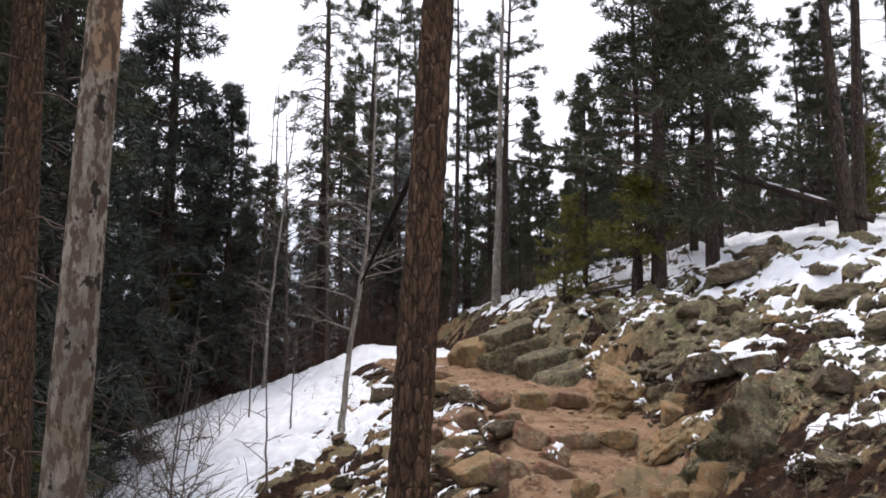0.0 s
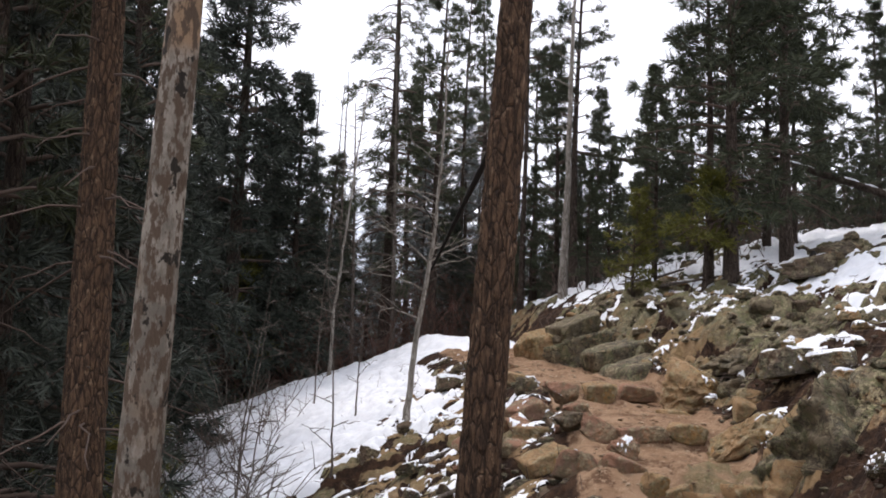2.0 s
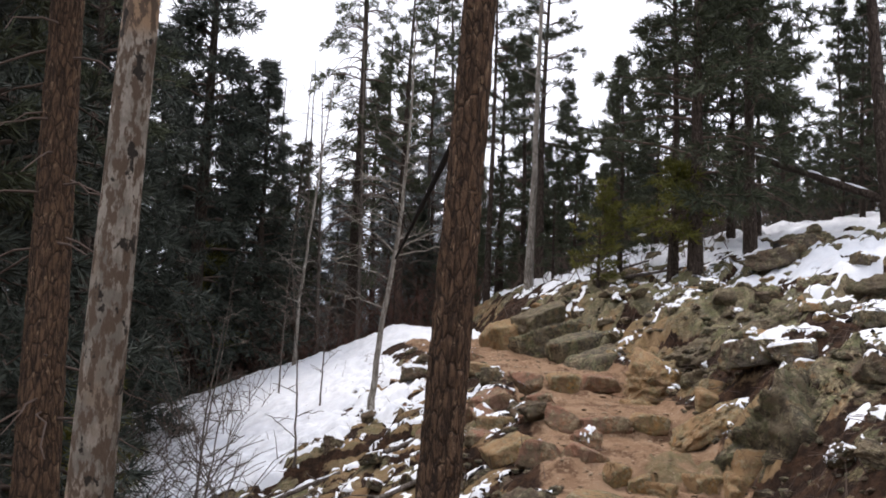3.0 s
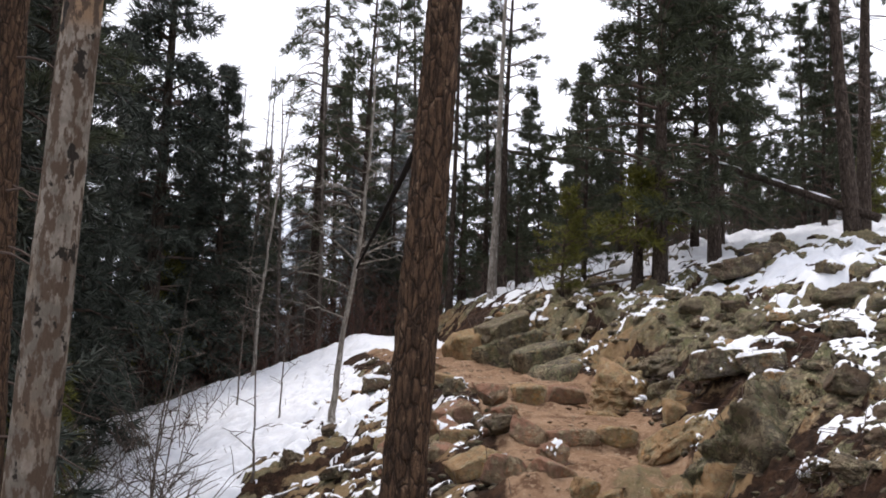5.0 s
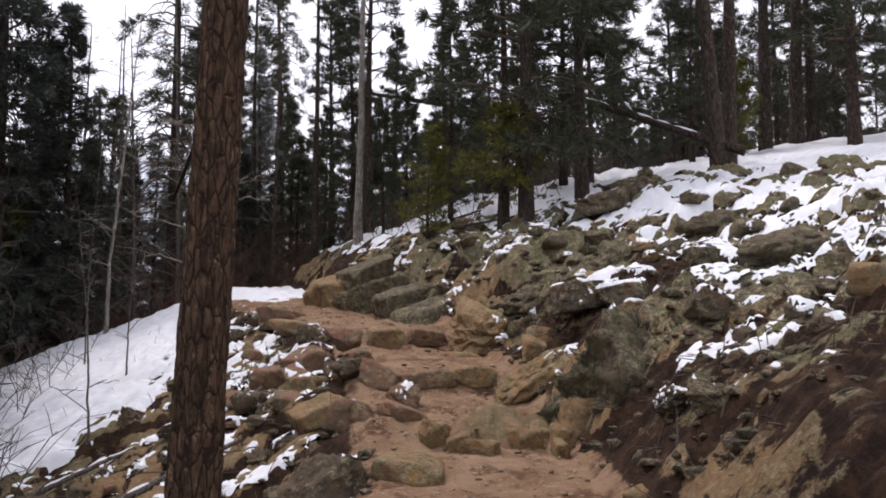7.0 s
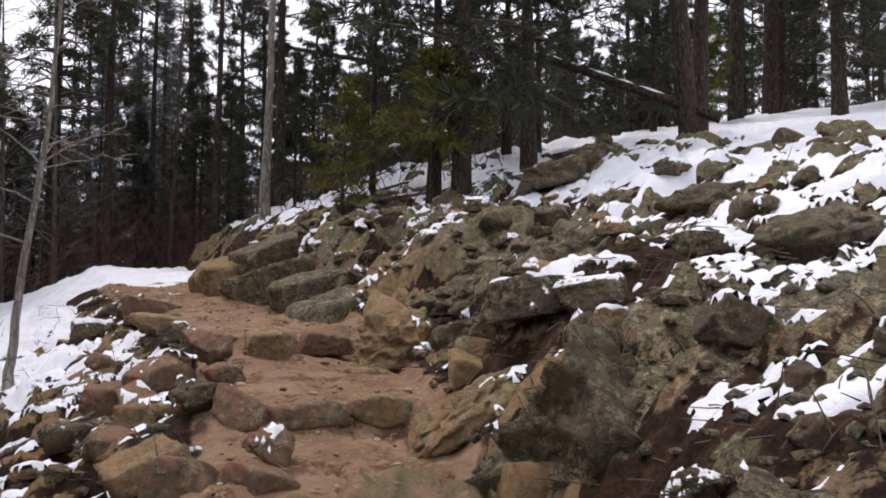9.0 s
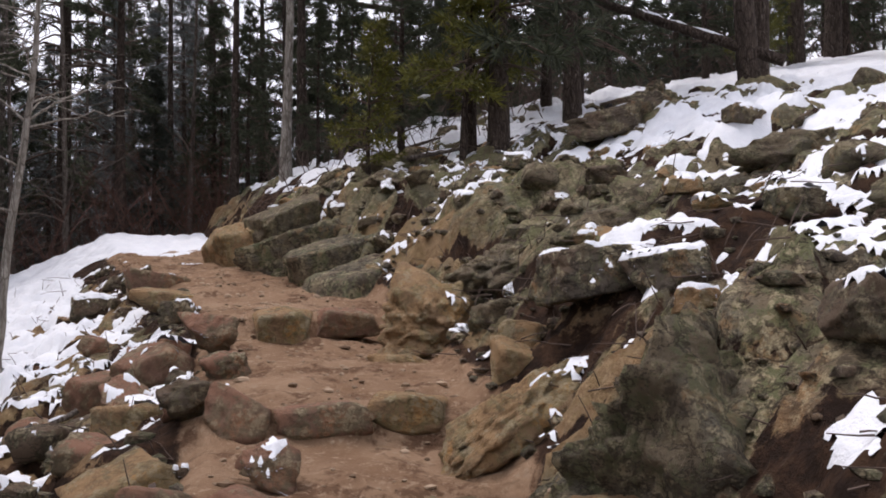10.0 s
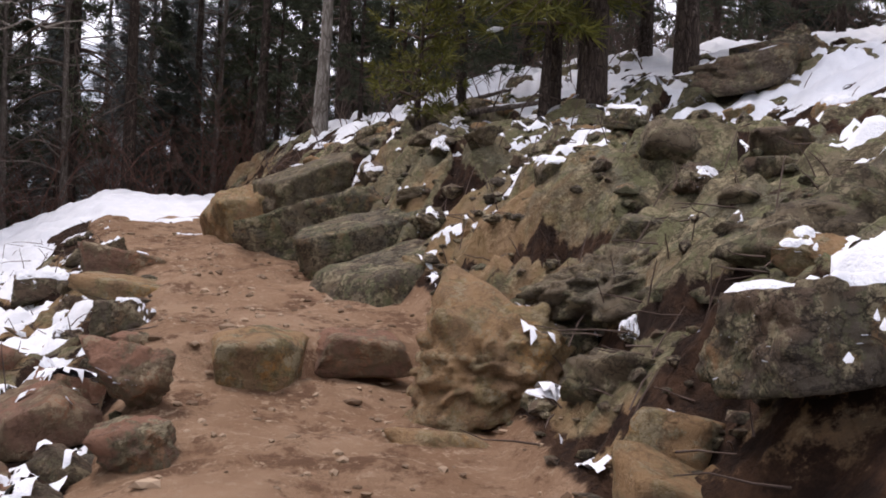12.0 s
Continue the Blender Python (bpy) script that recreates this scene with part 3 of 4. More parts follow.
plant("lodgepole", -1.6, 22.8, 75, 0.92)
plant("thin", -1.15, 26.0, 200, 1.0)
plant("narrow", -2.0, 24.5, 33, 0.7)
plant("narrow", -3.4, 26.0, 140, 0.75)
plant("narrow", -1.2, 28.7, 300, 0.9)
plant("bushy", 0.45, 21.8, 15, 0.36)
plant("bushy", 1.5, 20.6, 105, 0.3)
plant("bushy", 2.4, 24.6, 195, 0.36)
plant("bushy", 3.3, 23.4, 25, 0.48)
plant("bushy", 4.3, 22.2, 325, 0.42)
plant("bushy", 3.9, 25.6, 155, 0.5)
plant("bushy", 5.1, 24.2, 265, 0.5)
# the dark wood below the trail
plant("spruce", -6.3, 17.5, 0, 1.25)
plant("spruce", -5.85, 22.3, 90, 1.35)
plant("spruce", -4.65, 22.8, 190, 0.82)
plant("spruce", -4.5, 9.2, 200, 1.1)
plant("spruce", -6.4, 13.0, 310, 1.2)
plant("spruce", -5.2, 7.2, 40, 1.0)
plant("spruce", -7.8, 20.0, 130, 1.25)
plant("spruce", -7.4, 24.5, 20, 1.1)
plant("spruce", -7.0, 15.2, 250, 1.3)
plant("lodgepole", -4.1, 8.0, 60, 1.1)
plant("lodgepole", -5.6, 15.2, 160, 1.1)
plant("young", -5.6, 23.0, 0, 1.5)
plant("young", -4.2, 10.8, 80, 0.9)
plant("young", -5.0, 14.2, 200, 1.0)
plant("dense", -8.8, 13.0, 0, 1.2)
plant("dense", -9.5, 21.0, 100, 1.1)


def far_wood():
    """The forest behind, in looser order."""
    rng = random.Random(7)
    spots = []

    def scatter(count, x0, x1, y0, y1, kinds, lo, hi, gap):
        made = tries = 0
        while made < count and tries < count * 30:
            tries += 1
            x, y = rng.uniform(x0, x1), rng.uniform(y0, y1)
            if any((x - a) ** 2 + (y - b) ** 2 < gap * gap for a, b in spots):
                continue
            spots.append((x, y))
            made += 1
            pick = rng.choice(kinds), x, y, rng.uniform(0, 360), rng.uniform(lo, hi), (rng.uniform(-2, 2), rng.uniform(-2, 2))
            if hi < 0.5 or not (-0.01 < x / y < 0.13 and (x * 7.3) % 1 < 0.65):
                plant(*pick)

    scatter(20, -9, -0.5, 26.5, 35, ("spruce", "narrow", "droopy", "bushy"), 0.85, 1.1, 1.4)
    scatter(9, -10, -4.2, 23.8, 26.5, ("spruce", "bushy"), 0.5, 0.75, 1.0)
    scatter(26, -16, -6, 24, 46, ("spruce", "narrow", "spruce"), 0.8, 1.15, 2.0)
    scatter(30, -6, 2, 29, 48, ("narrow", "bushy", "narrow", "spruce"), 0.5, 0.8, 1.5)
    scatter(30, -1.5, 10, 23.5, 29.5, ("dense", "spruce", "bushy"), 0.3, 0.45, 0.8)
    scatter(44, 1.5, 16, 26, 44, ("bushy", "dense", "bushy", "spruce"), 0.42, 0.68, 1.3)
    scatter(10, 5, 19, 23, 31, ("bushy", "thin", "bushy"), 0.5, 0.75, 1.4)
    scatter(22, 11, 26, 19, 44, ("lodgepole", "bushy", "thin"), 0.9, 1.25, 2.0)
    scatter(14, -18, -8, 4, 24, ("spruce", "dense"), 1.0, 1.3, 2.4)
    scatter(16, -12, 14, -22, -5, ("lodgepole", "spruce", "dense"), 0.9, 1.2, 3.0)
    scatter(8, 9, 18, 0, 14, ("lodgepole", "dense"), 0.9, 1.2, 3.0)


far_wood()

# bare saplings and pale stems
bare_tree("aspen_tree", 41, "crooked pale leafless sapling beside the snow bank",
          [(-1.33, 14.4, base_at(-1.33, 14.4) - 0.08), (-1.31, 14.4, 1.3), (-1.24, 14.4, 2.15), (-1.09, 14.4, 3.1), (-1.02, 14.4, 3.9), (-0.97, 14.4, 4.9), (-0.95, 14.4, 6.4)], 0.05, ASPEN, 26, 1.5, 0.35, 4)
bare_tree("aspen_tree", 42, "pale straight bare trunk at the bend",
          [(1.02, 20.5, base_at(1.02, 20.5) - 0.3), (1.07, 20.5, 5.0), (1.11, 20.5, 8.5), (1.19, 20.5, 11.0)], 0.085, ASPEN, 26, 0.9, 0.45)
bare_tree("aspen_tree", 43, "thin grey leaning stem behind the snow",
          [(-3.4, 20.6, base_at(-3.4, 20.6) - 0.2), (-3.35, 20.6, 3.0), (-3.1, 20.6, 5.5), (-2.9, 20.6, 7.5)], 0.04, ASPEN, 18, 0.8, 0.3)
for k, (x, y, h, lx) in enumerate(((-4.6, 23.5, 7.5, 0.2), (-4.0, 25.0, 8.5, 0.0), (-3.3, 23.0, 6.5, -0.2), (-2.0, 25.5, 8.0, 0.3), (-5.4, 24.5, 6.5, 0.1), (-0.7, 24.5, 7.0, 0.2), (-3.0, 27.5, 9.0, 0.0), (-1.5, 30, 9.5, 0.2), (-4.7, 27.0, 9.5, 0.3), (-2.4, 22.6, 7.5, -0.2))):
    z = base_at(x, y) - 0.2
    bare_tree("bare_tree", 50 + k, "thin grey leafless tree in the hazy wood", [(x, y, z), (x + lx * 0.4, y, z + h * 0.5), (x + lx, y, z + h)], 0.055, DEAD_WOOD, 46, 1.7, 0.12, 3)
for k, (x, y, h, lx) in enumerate(((-2.75, 11.0, 3.0, 0.3), (-2.35, 9.3, 2.6, 0.25), (-2.0, 12.6, 2.8, -0.2), (-3.2, 18.0, 4.0, 0.2), (-2.2, 15.8, 2.6, 0.15), (-1.9, 7.6, 2.2, 0.2))):
    z = base_at(x, y) - 0.1
    bare_tree("sapling", 70 + k, "thin bare sapling rising from the snowy slope", [(x, y, z), (x + lx * 0.2, y, z + h * 0.45), (x + lx, y, z + h)], 0.014, DEAD_WOOD, 12, 0.6, 0.15, 2, "sapling", "bare saplings")


def brush(name, seed, label, x0, x1, y0, y1, count, height, material):
    """A thicket of bare shoots."""
    rng = np.random.default_rng(seed)
    geo = Geo()
    for _ in range(count):
        x, y = rng.uniform(x0, x1), rng.uniform(y0, y1)
        z = base_at(x, y) - 0.05
        a = limb_line(rng, np.array([x, y, z]), rng.uniform(0, 6.28), height * rng.uniform(0.3, 0.7), rng.uniform(1.2, 2.6), 0.5, 5)
        geo.tube(a, np.linspace(0.009, 0.003, 5), 3)
        for _ in range(4):
            b = limb_line(rng, along(a, rng.uniform(0.3, 0.95)), rng.uniform(0, 6.28), height * 0.3, rng.uniform(0.3, 1.5), 0.3, 3)
            geo.tube(b, np.linspace(0.005, 0.002, 3), 3)
    ob = new(name, geo.mesh(name, material))
    tagged(ob, label, "shrub", kind="stuff")


brush("brush", 91, "thicket of reddish bare shoots behind the snow", -6.5, 0.0, 21.6, 25.5, 420, 1.5, RED_TWIG)
brush("brush", 92, "dark tangle of bare twigs under the spruces", -6.5, -3.4, 8.0, 19.5, 260, 1.0, TWIG)
brush("brush", 95, "pale bare branches tangled before the dark spruces", -4.2, -2.1, 6.0, 11.5, 70, 1.7, DEAD_WOOD)
brush("brush", 94, "dry thicket behind the crest of the slope", 4.5, 15.0, 21.5, 25.0, 320, 1.0, TWIG)
brush("brush", 93, "low dry twigs under the pines", 0.6, 5.0, 18.2, 24.0, 160, 0.7, TWIG)


# ---- fallen wood ----
def log(name, seed, label, a, b, r0, r1, bark, snow=0.0, stubs=5, group="fallen wood"):
    rng = np.random.default_rng(seed)
    a, b = np.array(a, float), np.array(b, float)
    root = thing(name, *a, label, "log", group)
    t = np.linspace(0, 1, 22)[:, None]
    line = (b - a) * t + rng.normal(0, r0 * 0.08, (22, 3))
    geo = Geo()
    geo.tube(line, np.linspace(r0, r1, 22), 12)
    geo.add([line[0] + (0, 0, 0)] + [geo.v[0][k] for k in range(12)], [(0, k + 1, (k + 1) % 12 + 1) for k in range(12)])
    part("stem", geo, bark, root)
    if stubs:
        for _ in range(stubs):
            sticks = Geo()
            s = limb_line(rng, along(line, rng.uniform(0.15, 0.95)), rng.uniform(0, 6.28), rng.uniform(0.12, 0.45), rng.uniform(-0.3, 0.9), 0.1, 4)
            sticks.tube(s, np.linspace(r0 * 0.25, 0.004, 4), 5)
            part("stub", sticks, bark, root)
    if snow:
        cap = Geo()
        s = 0
        while s < 20:
            n = int(rng.integers(2, 7))
            e = min(s + n, 21)
            if rng.random() < snow and e - s >= 2:
                m = e - s + 1
                rr = np.linspace(r0, r1, 22)[s:e + 1] * 0.75 * np.sin(np.linspace(0.35, 2.8, m)) ** 0.5
                up = np.linspace(r0, r1, 22)[s:e + 1] * 0.55
                cap.tube(line[s:e + 1] + np.stack([0 * up, 0 * up, up], 1), rr, 8)
            s = e
        if cap.n:
            part("snow_cap", cap, SNOW, root, "line of white snow along the top")
    return root


log("fallen_log", 101, "long fallen trunk leaning across the pines, topped with snow", (7.1, 17.35, 4.52), (4.4, 18.6, 5.72), 0.075, 0.05, GREY_BARK, 0.85, 6)
log("fallen_log", 102, "broken snowy trunk hung up among far pines", (3.2, 24.0, 6.7), (1.5, 25.5, 7.3), 0.06, 0.04, GREY_BARK, 0.8, 3)
log("dead_limb", 103, "black dead limb leaning behind the near pine", (-0.66, 8.6, 2.42), (-0.1, 7.4, 3.35), 0.009, 0.03, CHAR, 0, 4)
for k, (x, y, turn, ln) in enumerate(((2.0, 18.6, 25, 1.2), (1.2, 19.6, 15, 1.5), (2.4, 17.6, 8, 0.9), (-2.2, 10.2, 150, 1.4), (-2.5, 11.3, 20, 1.2), (-1.2, 9.6, 35, 1.1), (2.1, 20.5, 30, 1.6), (-2.9, 12.4, 170, 1.3), (-0.9, 11.6, 30, 0.8))):
    c, s = math.cos(radians(turn)), math.sin(radians(turn))
    x1, y1 = x + ln * c, y + ln * s
    log("branch", 110 + k, "grey fallen branch dusted with snow", (x, y, ground_z(x, y) + 0.06), (x1, y1, ground_z(x1, y1) + 0.07), 0.035, 0.018, DEAD_WOOD, 0.5, 3)


def root_wad(x, y):
    """An upturned root with snow along its arms."""
    rng = np.random.default_rng(5)
    z = ground_z(x, y)
    root = thing("tree_stump", x, y, z - 0.05, "upturned dark root stump dusted with snow", "stump")
    geo, cap = Geo(), Geo()
    geo.tube([(0, 0, 0), (0.03, 0, 0.16), (0.05, 0.02, 0.3), (0.03, 0.03, 0.42)], [0.16, 0.12, 0.1, 0.03], 12)
    part("stem", geo, CHAR, root)
    for k in range(9):
        a = rng.uniform(0, 6.28)
        arm = limb_line(rng, np.array([0.03, 0, rng.uniform(0.08, 0.32)]), a, rng.uniform(0.3, 0.62), rng.uniform(-0.1, 0.5), 0.55, 7)
        g = Geo()
        g.tube(arm, np.linspace(0.045, 0.012, 7), 7)
        part("root", g, CHAR if k % 3 else DEAD_WOOD, root)
        if k % 2 == 0:
            cap.tube(arm[2:6] + (0, 0, 0.035), [0.01, 0.03, 0.03, 0.01], 6)
    part("snow_cap", cap, SNOW, root, "white snow on the roots")


root_wad(4.42, 15.95)


# ---- rocks ----
def ico(sub):
    bm = bmesh.new()
    bmesh.ops.create_icosphere(bm, subdivisions=sub, radius=1)
    v = np.array([p.co[:] for p in bm.verts])
    f = [[p.index for p in q.verts] for q in bm.faces]
    bm.free()
    return v / np.linalg.norm(v, axis=1, keepdims=True), f


STONES = []
BANK = "boulders of the uphill bank"
ICO = {k: ico(k) for k in (2, 3, 4, 5)}


def rock_verts(seed, size, sub=4, boxy=False, sharp=45, rough=0.12):
    """A broken stone: the inside of random planes, its edges worn round, with fine unevenness."""
    rng = np.random.default_rng(seed)
    u, f = ICO[sub]
    n = rng.normal(0, 1, (15, 3))
    d = rng.uniform(0.68, 1.0, 15)
    if boxy:
        n = np.concatenate([n[:9], np.eye(3) + rng.normal(0, 0.16, (3, 3)), -np.eye(3) + rng.normal(0, 0.16, (3, 3))])
        d = np.concatenate([rng.uniform(0.86, 1.1, 9), rng.uniform(0.70, 0.84, 6)])
    if boxy:
        sharp, rough = 80, rough * 0.38
    n /= np.linalg.norm(n, axis=1, keepdims=True)
    r = (np.maximum(u @ n.T, 0) / d) ** sharp
    r = r.sum(1) ** (-1 / sharp)
    off = np.array([rng.uniform(-50, 50) for _ in range(3)])
    scale = 1.5 + 2.0 * float(np.mean(size))
    wob = np.array([noise.fractal(Vector(p * scale + off), 0.75, 2.2, 5) for p in u])
    step = np.empty(len(u))
    for k, p in enumerate(u):
        q = Vector(p * scale * 1.7 + off) + 0.25 * noise.noise_vector(Vector(p * scale * 2 + off))
        far, cell = noise.voronoi(q)
        edge = min(1.0, (far[1] - far[0]) * 4.5)
        step[k] = (noise.cell(cell[0] * 7.3) - 0.4) * edge - 0.75 * (1 - edge)
    v = u * (r + rough * (wob - 0.2) + rough * 0.9 * step)[:, None]
    v = v / np.abs(v).max(0)
    return v * np.asarray(size) * 0.5, f


def boulder(x, y, z, w, d, h, material, label, turn=0.0, tilt=0.0, roll=0.0, seed=None, boxy=False, sub=4, snow=0.0, name="boulder", group="boulders by the trail", sharp=50):
    """A stone of the given size, its middle at x, y, z; snow: how much of its top is white."""
    seed = int(abs(x * 917 + y * 131 + z * 37) * 10) % 99991 if seed is None else seed
    v, f = rock_verts(seed, (w, d, h), sub, boxy, sharp)
    if group == BANK and sub == 4:
        z = min(z, ground_z(x, y) + 0.25 * h)
    if group == BANK:
        z, v = z - 0.07 * h, v * (1.18, 1.18, 1.0)
    ob = new(name, mesh_of(name, v, f, material))
    ob.matrix_basis = pose(x, y, z, tilt, roll, turn)
    m = np.array(ob.matrix_basis)
    STONES.append(v @ m[:3, :3].T + m[:3, 3])
    tagged(ob, label, "rock", group)
    if snow >= 0.3:
        m = np.array(ob.matrix_basis.to_3x3())
        world_v = v @ m.T
        tri = np.array(f)
        nn = np.cross(world_v[tri[:, 1]] - world_v[tri[:, 0]], world_v[tri[:, 2]] - world_v[tri[:, 0]])
        nn /= np.linalg.norm(nn, axis=1, keepdims=True) + 1e-12
        mid = world_v[tri].mean(1)
        field = fbm(mid[:, 0] + x, mid[:, 1] + y, 0.14, 5, 4)
        keep = (nn[:, 2] > 0.5) & (field > 1 - 2 * snow)
        if keep.sum() > 6:
            tri = tri[keep]
            used, back = np.unique(tri, return_inverse=True)
            count = np.bincount(back.ravel())
            lift = np.where(count > 5, 0.016 + 0.012 * fbm(v[used][:, 0] + x, v[used][:, 1], 0.09, 3, 2), -0.006)
            up = m.T @ np.array([0, 0, 1.0])
            cap = new("snow_cap", mesh_of("snow_cap", v[used] + lift[:, None] * up, back.reshape(-1, 3), SNOW))
            cap.parent = ob
            tagged(cap, "white snow lying on the stone", kind="stuff")
    return ob


STEP = "stones of the trail steps"
boulder(1.05, 12.48, 1.49, 0.46, 0.40, 0.30, TAN_ROCK, "squared tan stone set as a trail step", 8, 12, 3, boxy=True, name="step_stone", group=STEP)
boulder(1.50, 12.82, 1.51, 0.56, 0.36, 0.27, RED_ROCK, "reddish squared stone set as a trail step", -6, 0, 2, boxy=True, name="step_stone", group=STEP)
boulder(1.24, 10.40, 1.10, 0.56, 0.34, 0.22, RED_ROCK, "long low stone set as a trail step", 4, 0, 0, boxy=True, name="step_stone", group=STEP)
boulder(1.71, 10.44, 1.14, 0.44, 0.34, 0.24, TAN_ROCK, "rounded tan stone set as a trail step", -8, 0, 4, boxy=True, name="step_stone", group=STEP)
boulder(0.64, 11.98, 1.46, 0.48, 0.44, 0.30, RED_ROCK, "pinkish lichen boulder edging the trail", 10, 0, 4, snow=0.45)
boulder(0.72, 11.45, 1.32, 0.38, 0.40, 0.36, RED_ROCK, "dark green and pink stone edging the trail", 40, 0, -18, snow=0.25)
boulder(0.20, 12.1, 1.26, 0.46, 0.62, 0.32, RED_ROCK, "long leaning slab beside the trail", 35, 0, -28, boxy=True)
boulder(0.63, 10.55, 1.22, 0.42, 0.36, 0.26, DARK_ROCK, "rounded dark stone beside the trail", 0, 0, 0, snow=0.3)
boulder(-0.12, 15.5, 1.75, 0.75, 0.6, 0.34, RED_ROCK, "flat reddish slab at the trail edge", 10, 0, 8, boxy=True, snow=0.4)
boulder(0.14, 14.65, 1.64, 0.80, 0.5, 0.24, TAN_ROCK, "flat tan slab at the trail edge", -8, 0, 6, boxy=True)
boulder(0.72, 12.95, 1.50, 0.36, 0.3, 0.20, DARK_ROCK, "dark stone tucked behind the step", 20, 0, -10, boxy=True)
boulder(0.52, 11.0, 1.15, 0.38, 0.38, 0.42, DARK_ROCK, "upright dark rounded stone beside the trail", 15)
boulder(0.86, 10.42, 1.12, 0.40, 0.34, 0.32, RED_ROCK, "blocky brown stone at the step end", -20, 0, 14, boxy=True)
boulder(0.98, 9.62, 1.02, 0.32, 0.34, 0.26, RED_ROCK, "brown stone with a patch of snow on top", 30, 8, 10, snow=0.5)
boulder(0.38, 9.95, 0.86, 0.52, 0.40, 0.26, TAN_ROCK, "tilted tan slab below the trail edge", 20, 0, -22, boxy=True, snow=0.15)
boulder(0.60, 9.38, 0.86, 0.46, 0.40, 0.30, RED_ROCK, "flat-topped red-brown block of stone", -6, 0, 3, boxy=True)
boulder(0.96, 9.28, 0.86, 0.36, 0.38, 0.26, RED_ROCK, "sloping reddish stone beside the trail", 25, 0, 14, boxy=True)
boulder(0.27, 11.05, 0.98, 0.46, 0.42, 0.36, TAN_ROCK, "squared tan stone below the trail", -14, 0, 0, boxy=True, snow=0.25)
boulder(-0.10, 12.25, 1.08, 0.48, 0.44, 0.28, RED_ROCK, "flat reddish stone below the trail", 25, 0, -10, boxy=True)
boulder(0.93, 8.05, 0.55, 0.58, 0.50, 0.30, TAN_ROCK, "broad tan slab at the trail edge", -24, 0, 10, boxy=True, snow=0.12)
boulder(0.35, 7.9, 0.52, 0.80, 0.60, 0.42, DARK_ROCK, "dark lichen slab below the trail edge", 30, 0, -20, snow=0.1)
boulder(-0.15, 7.2, 0.30, 0.60, 0.50, 0.34, DARK_ROCK, "dark stone beside the near pine", 60, 0, 0, snow=0.25)
boulder(0.45, 6.9, 0.40, 0.40, 0.35, 0.26, RED_ROCK, "brown stone at the trail edge", 10, 0, 0, boxy=True)
boulder(-1.15, 19.25, 1.98, 0.66, 0.6, 0.56, DARK_ROCK, "dark stone standing out of the snow", 0, 0, 0, snow=0.3)
boulder(-0.7, 18.2, 1.70, 0.7, 0.55, 0.36, DARK_ROCK, "dark slab at the edge of the snow", 20, 0, 5, snow=0.4)
boulder(-0.45, 16.9, 1.62, 0.6, 0.5, 0.36, DARK_ROCK, "grey stone at the edge of the snow", -20, 0, 0, snow=0.35)

boulder(2.06, 12.2, 1.58, 0.90, 0.66, 0.90, TAN_ROCK, "big rounded orange-tan boulder beside the steps", 15, 0, -14, group=BANK, sub=5, sharp=40)
boulder(1.80, 11.78, 1.27, 0.40, 0.34, 0.20, TAN_ROCK, "pale flat stone at the boulder foot", 8, 0, 4, boxy=True, group=BANK)
boulder(2.14, 9.95, 1.16, 0.95, 0.48, 0.30, TAN_ROCK, "slanting tan slab leaning on the bank", 28, 0, -30, group=BANK, sub=5, snow=0.08)
boulder(2.72, 9.05, 1.12, 1.25, 1.05, 1.36, ROCK, "great olive lichen boulder on the bank", 20, 0, 12, group=BANK, sub=5, sharp=40)
boulder(2.66, 12.4, 1.94, 1.15, 1.1, 0.95, ROCK, "lichen-covered bedrock hump on the bank", -10, 0, -14, group=BANK, sub=5, sharp=40)
boulder(3.65, 11.75, 2.13, 2.0, 1.4, 1.05, ROCK, "long grey-green bedrock hump with snow edges", 8, 0, -10, group=BANK, sub=5, sharp=40, snow=0.1)
boulder(0.66, 17.3, 2.14, 1.0, 0.9, 0.95, TAN_ROCK, "cracked tan outcrop at the bend", 15, 0, -12, group=BANK, sub=5, boxy=True)
boulder(1.32, 16.5, 2.12, 1.15, 0.9, 0.95, ROCK, "grey cracked outcrop above the trail", -12, 0, -22, group=BANK, sub=5, boxy=True)
boulder(1.05, 17.0, 2.45, 0.9, 0.8, 0.6, ROCK, "grey cracked outcrop above the trail", 20, 0, -18, group=BANK, sub=5, boxy=True)
boulder(1.80, 14.4, 1.74, 1.0, 0.7, 0.62, ROCK, "brown broken rock above the trail", 30, 0, -20, group=BANK, boxy=True)
boulder(1.68, 15.4, 2.02, 1.1, 0.8, 0.66, ROCK, "grey broken rock above the trail", 10, 0, -20, group=BANK, boxy=True, snow=0.1)
boulder(2.40, 11.6, 1.58, 0.54, 0.46, 0.42, ROCK, "ochre lichen stone behind the big boulder", 50, 0, 0, group=BANK)
boulder(2.30, 10.55, 1.36, 0.28, 0.26, 0.34, TAN_ROCK, "upright yellowish stone in the bank", 10, 0, 8, group=BANK, boxy=True)
for x, y, w, turn in ((2.66, 10.42, 0.62, 10), (2.98, 10.16, 0.5, -25)):
    boulder(x, y, ground_z(x, y) + 0.06, w, 0.44, 0.3, DARK_ROCK, "dark rock ledge under a shelf of snow", turn, 0, -6, boxy=True, sub=5, snow=0.72, group="snowy ledges of the bank")
boulder(2.9, 10.6, 1.86, 0.46, 0.42, 0.22, ROCK, "dark ledge under the snow shelf", 0, 0, 5, group=BANK, boxy=True, snow=0.7)
boulder(3.80, 8.55, 1.36, 1.5, 1.15, 1.35, ROCK, "big olive boulder low on the bank", -15, 0, 0, group=BANK, sub=5, sharp=40)
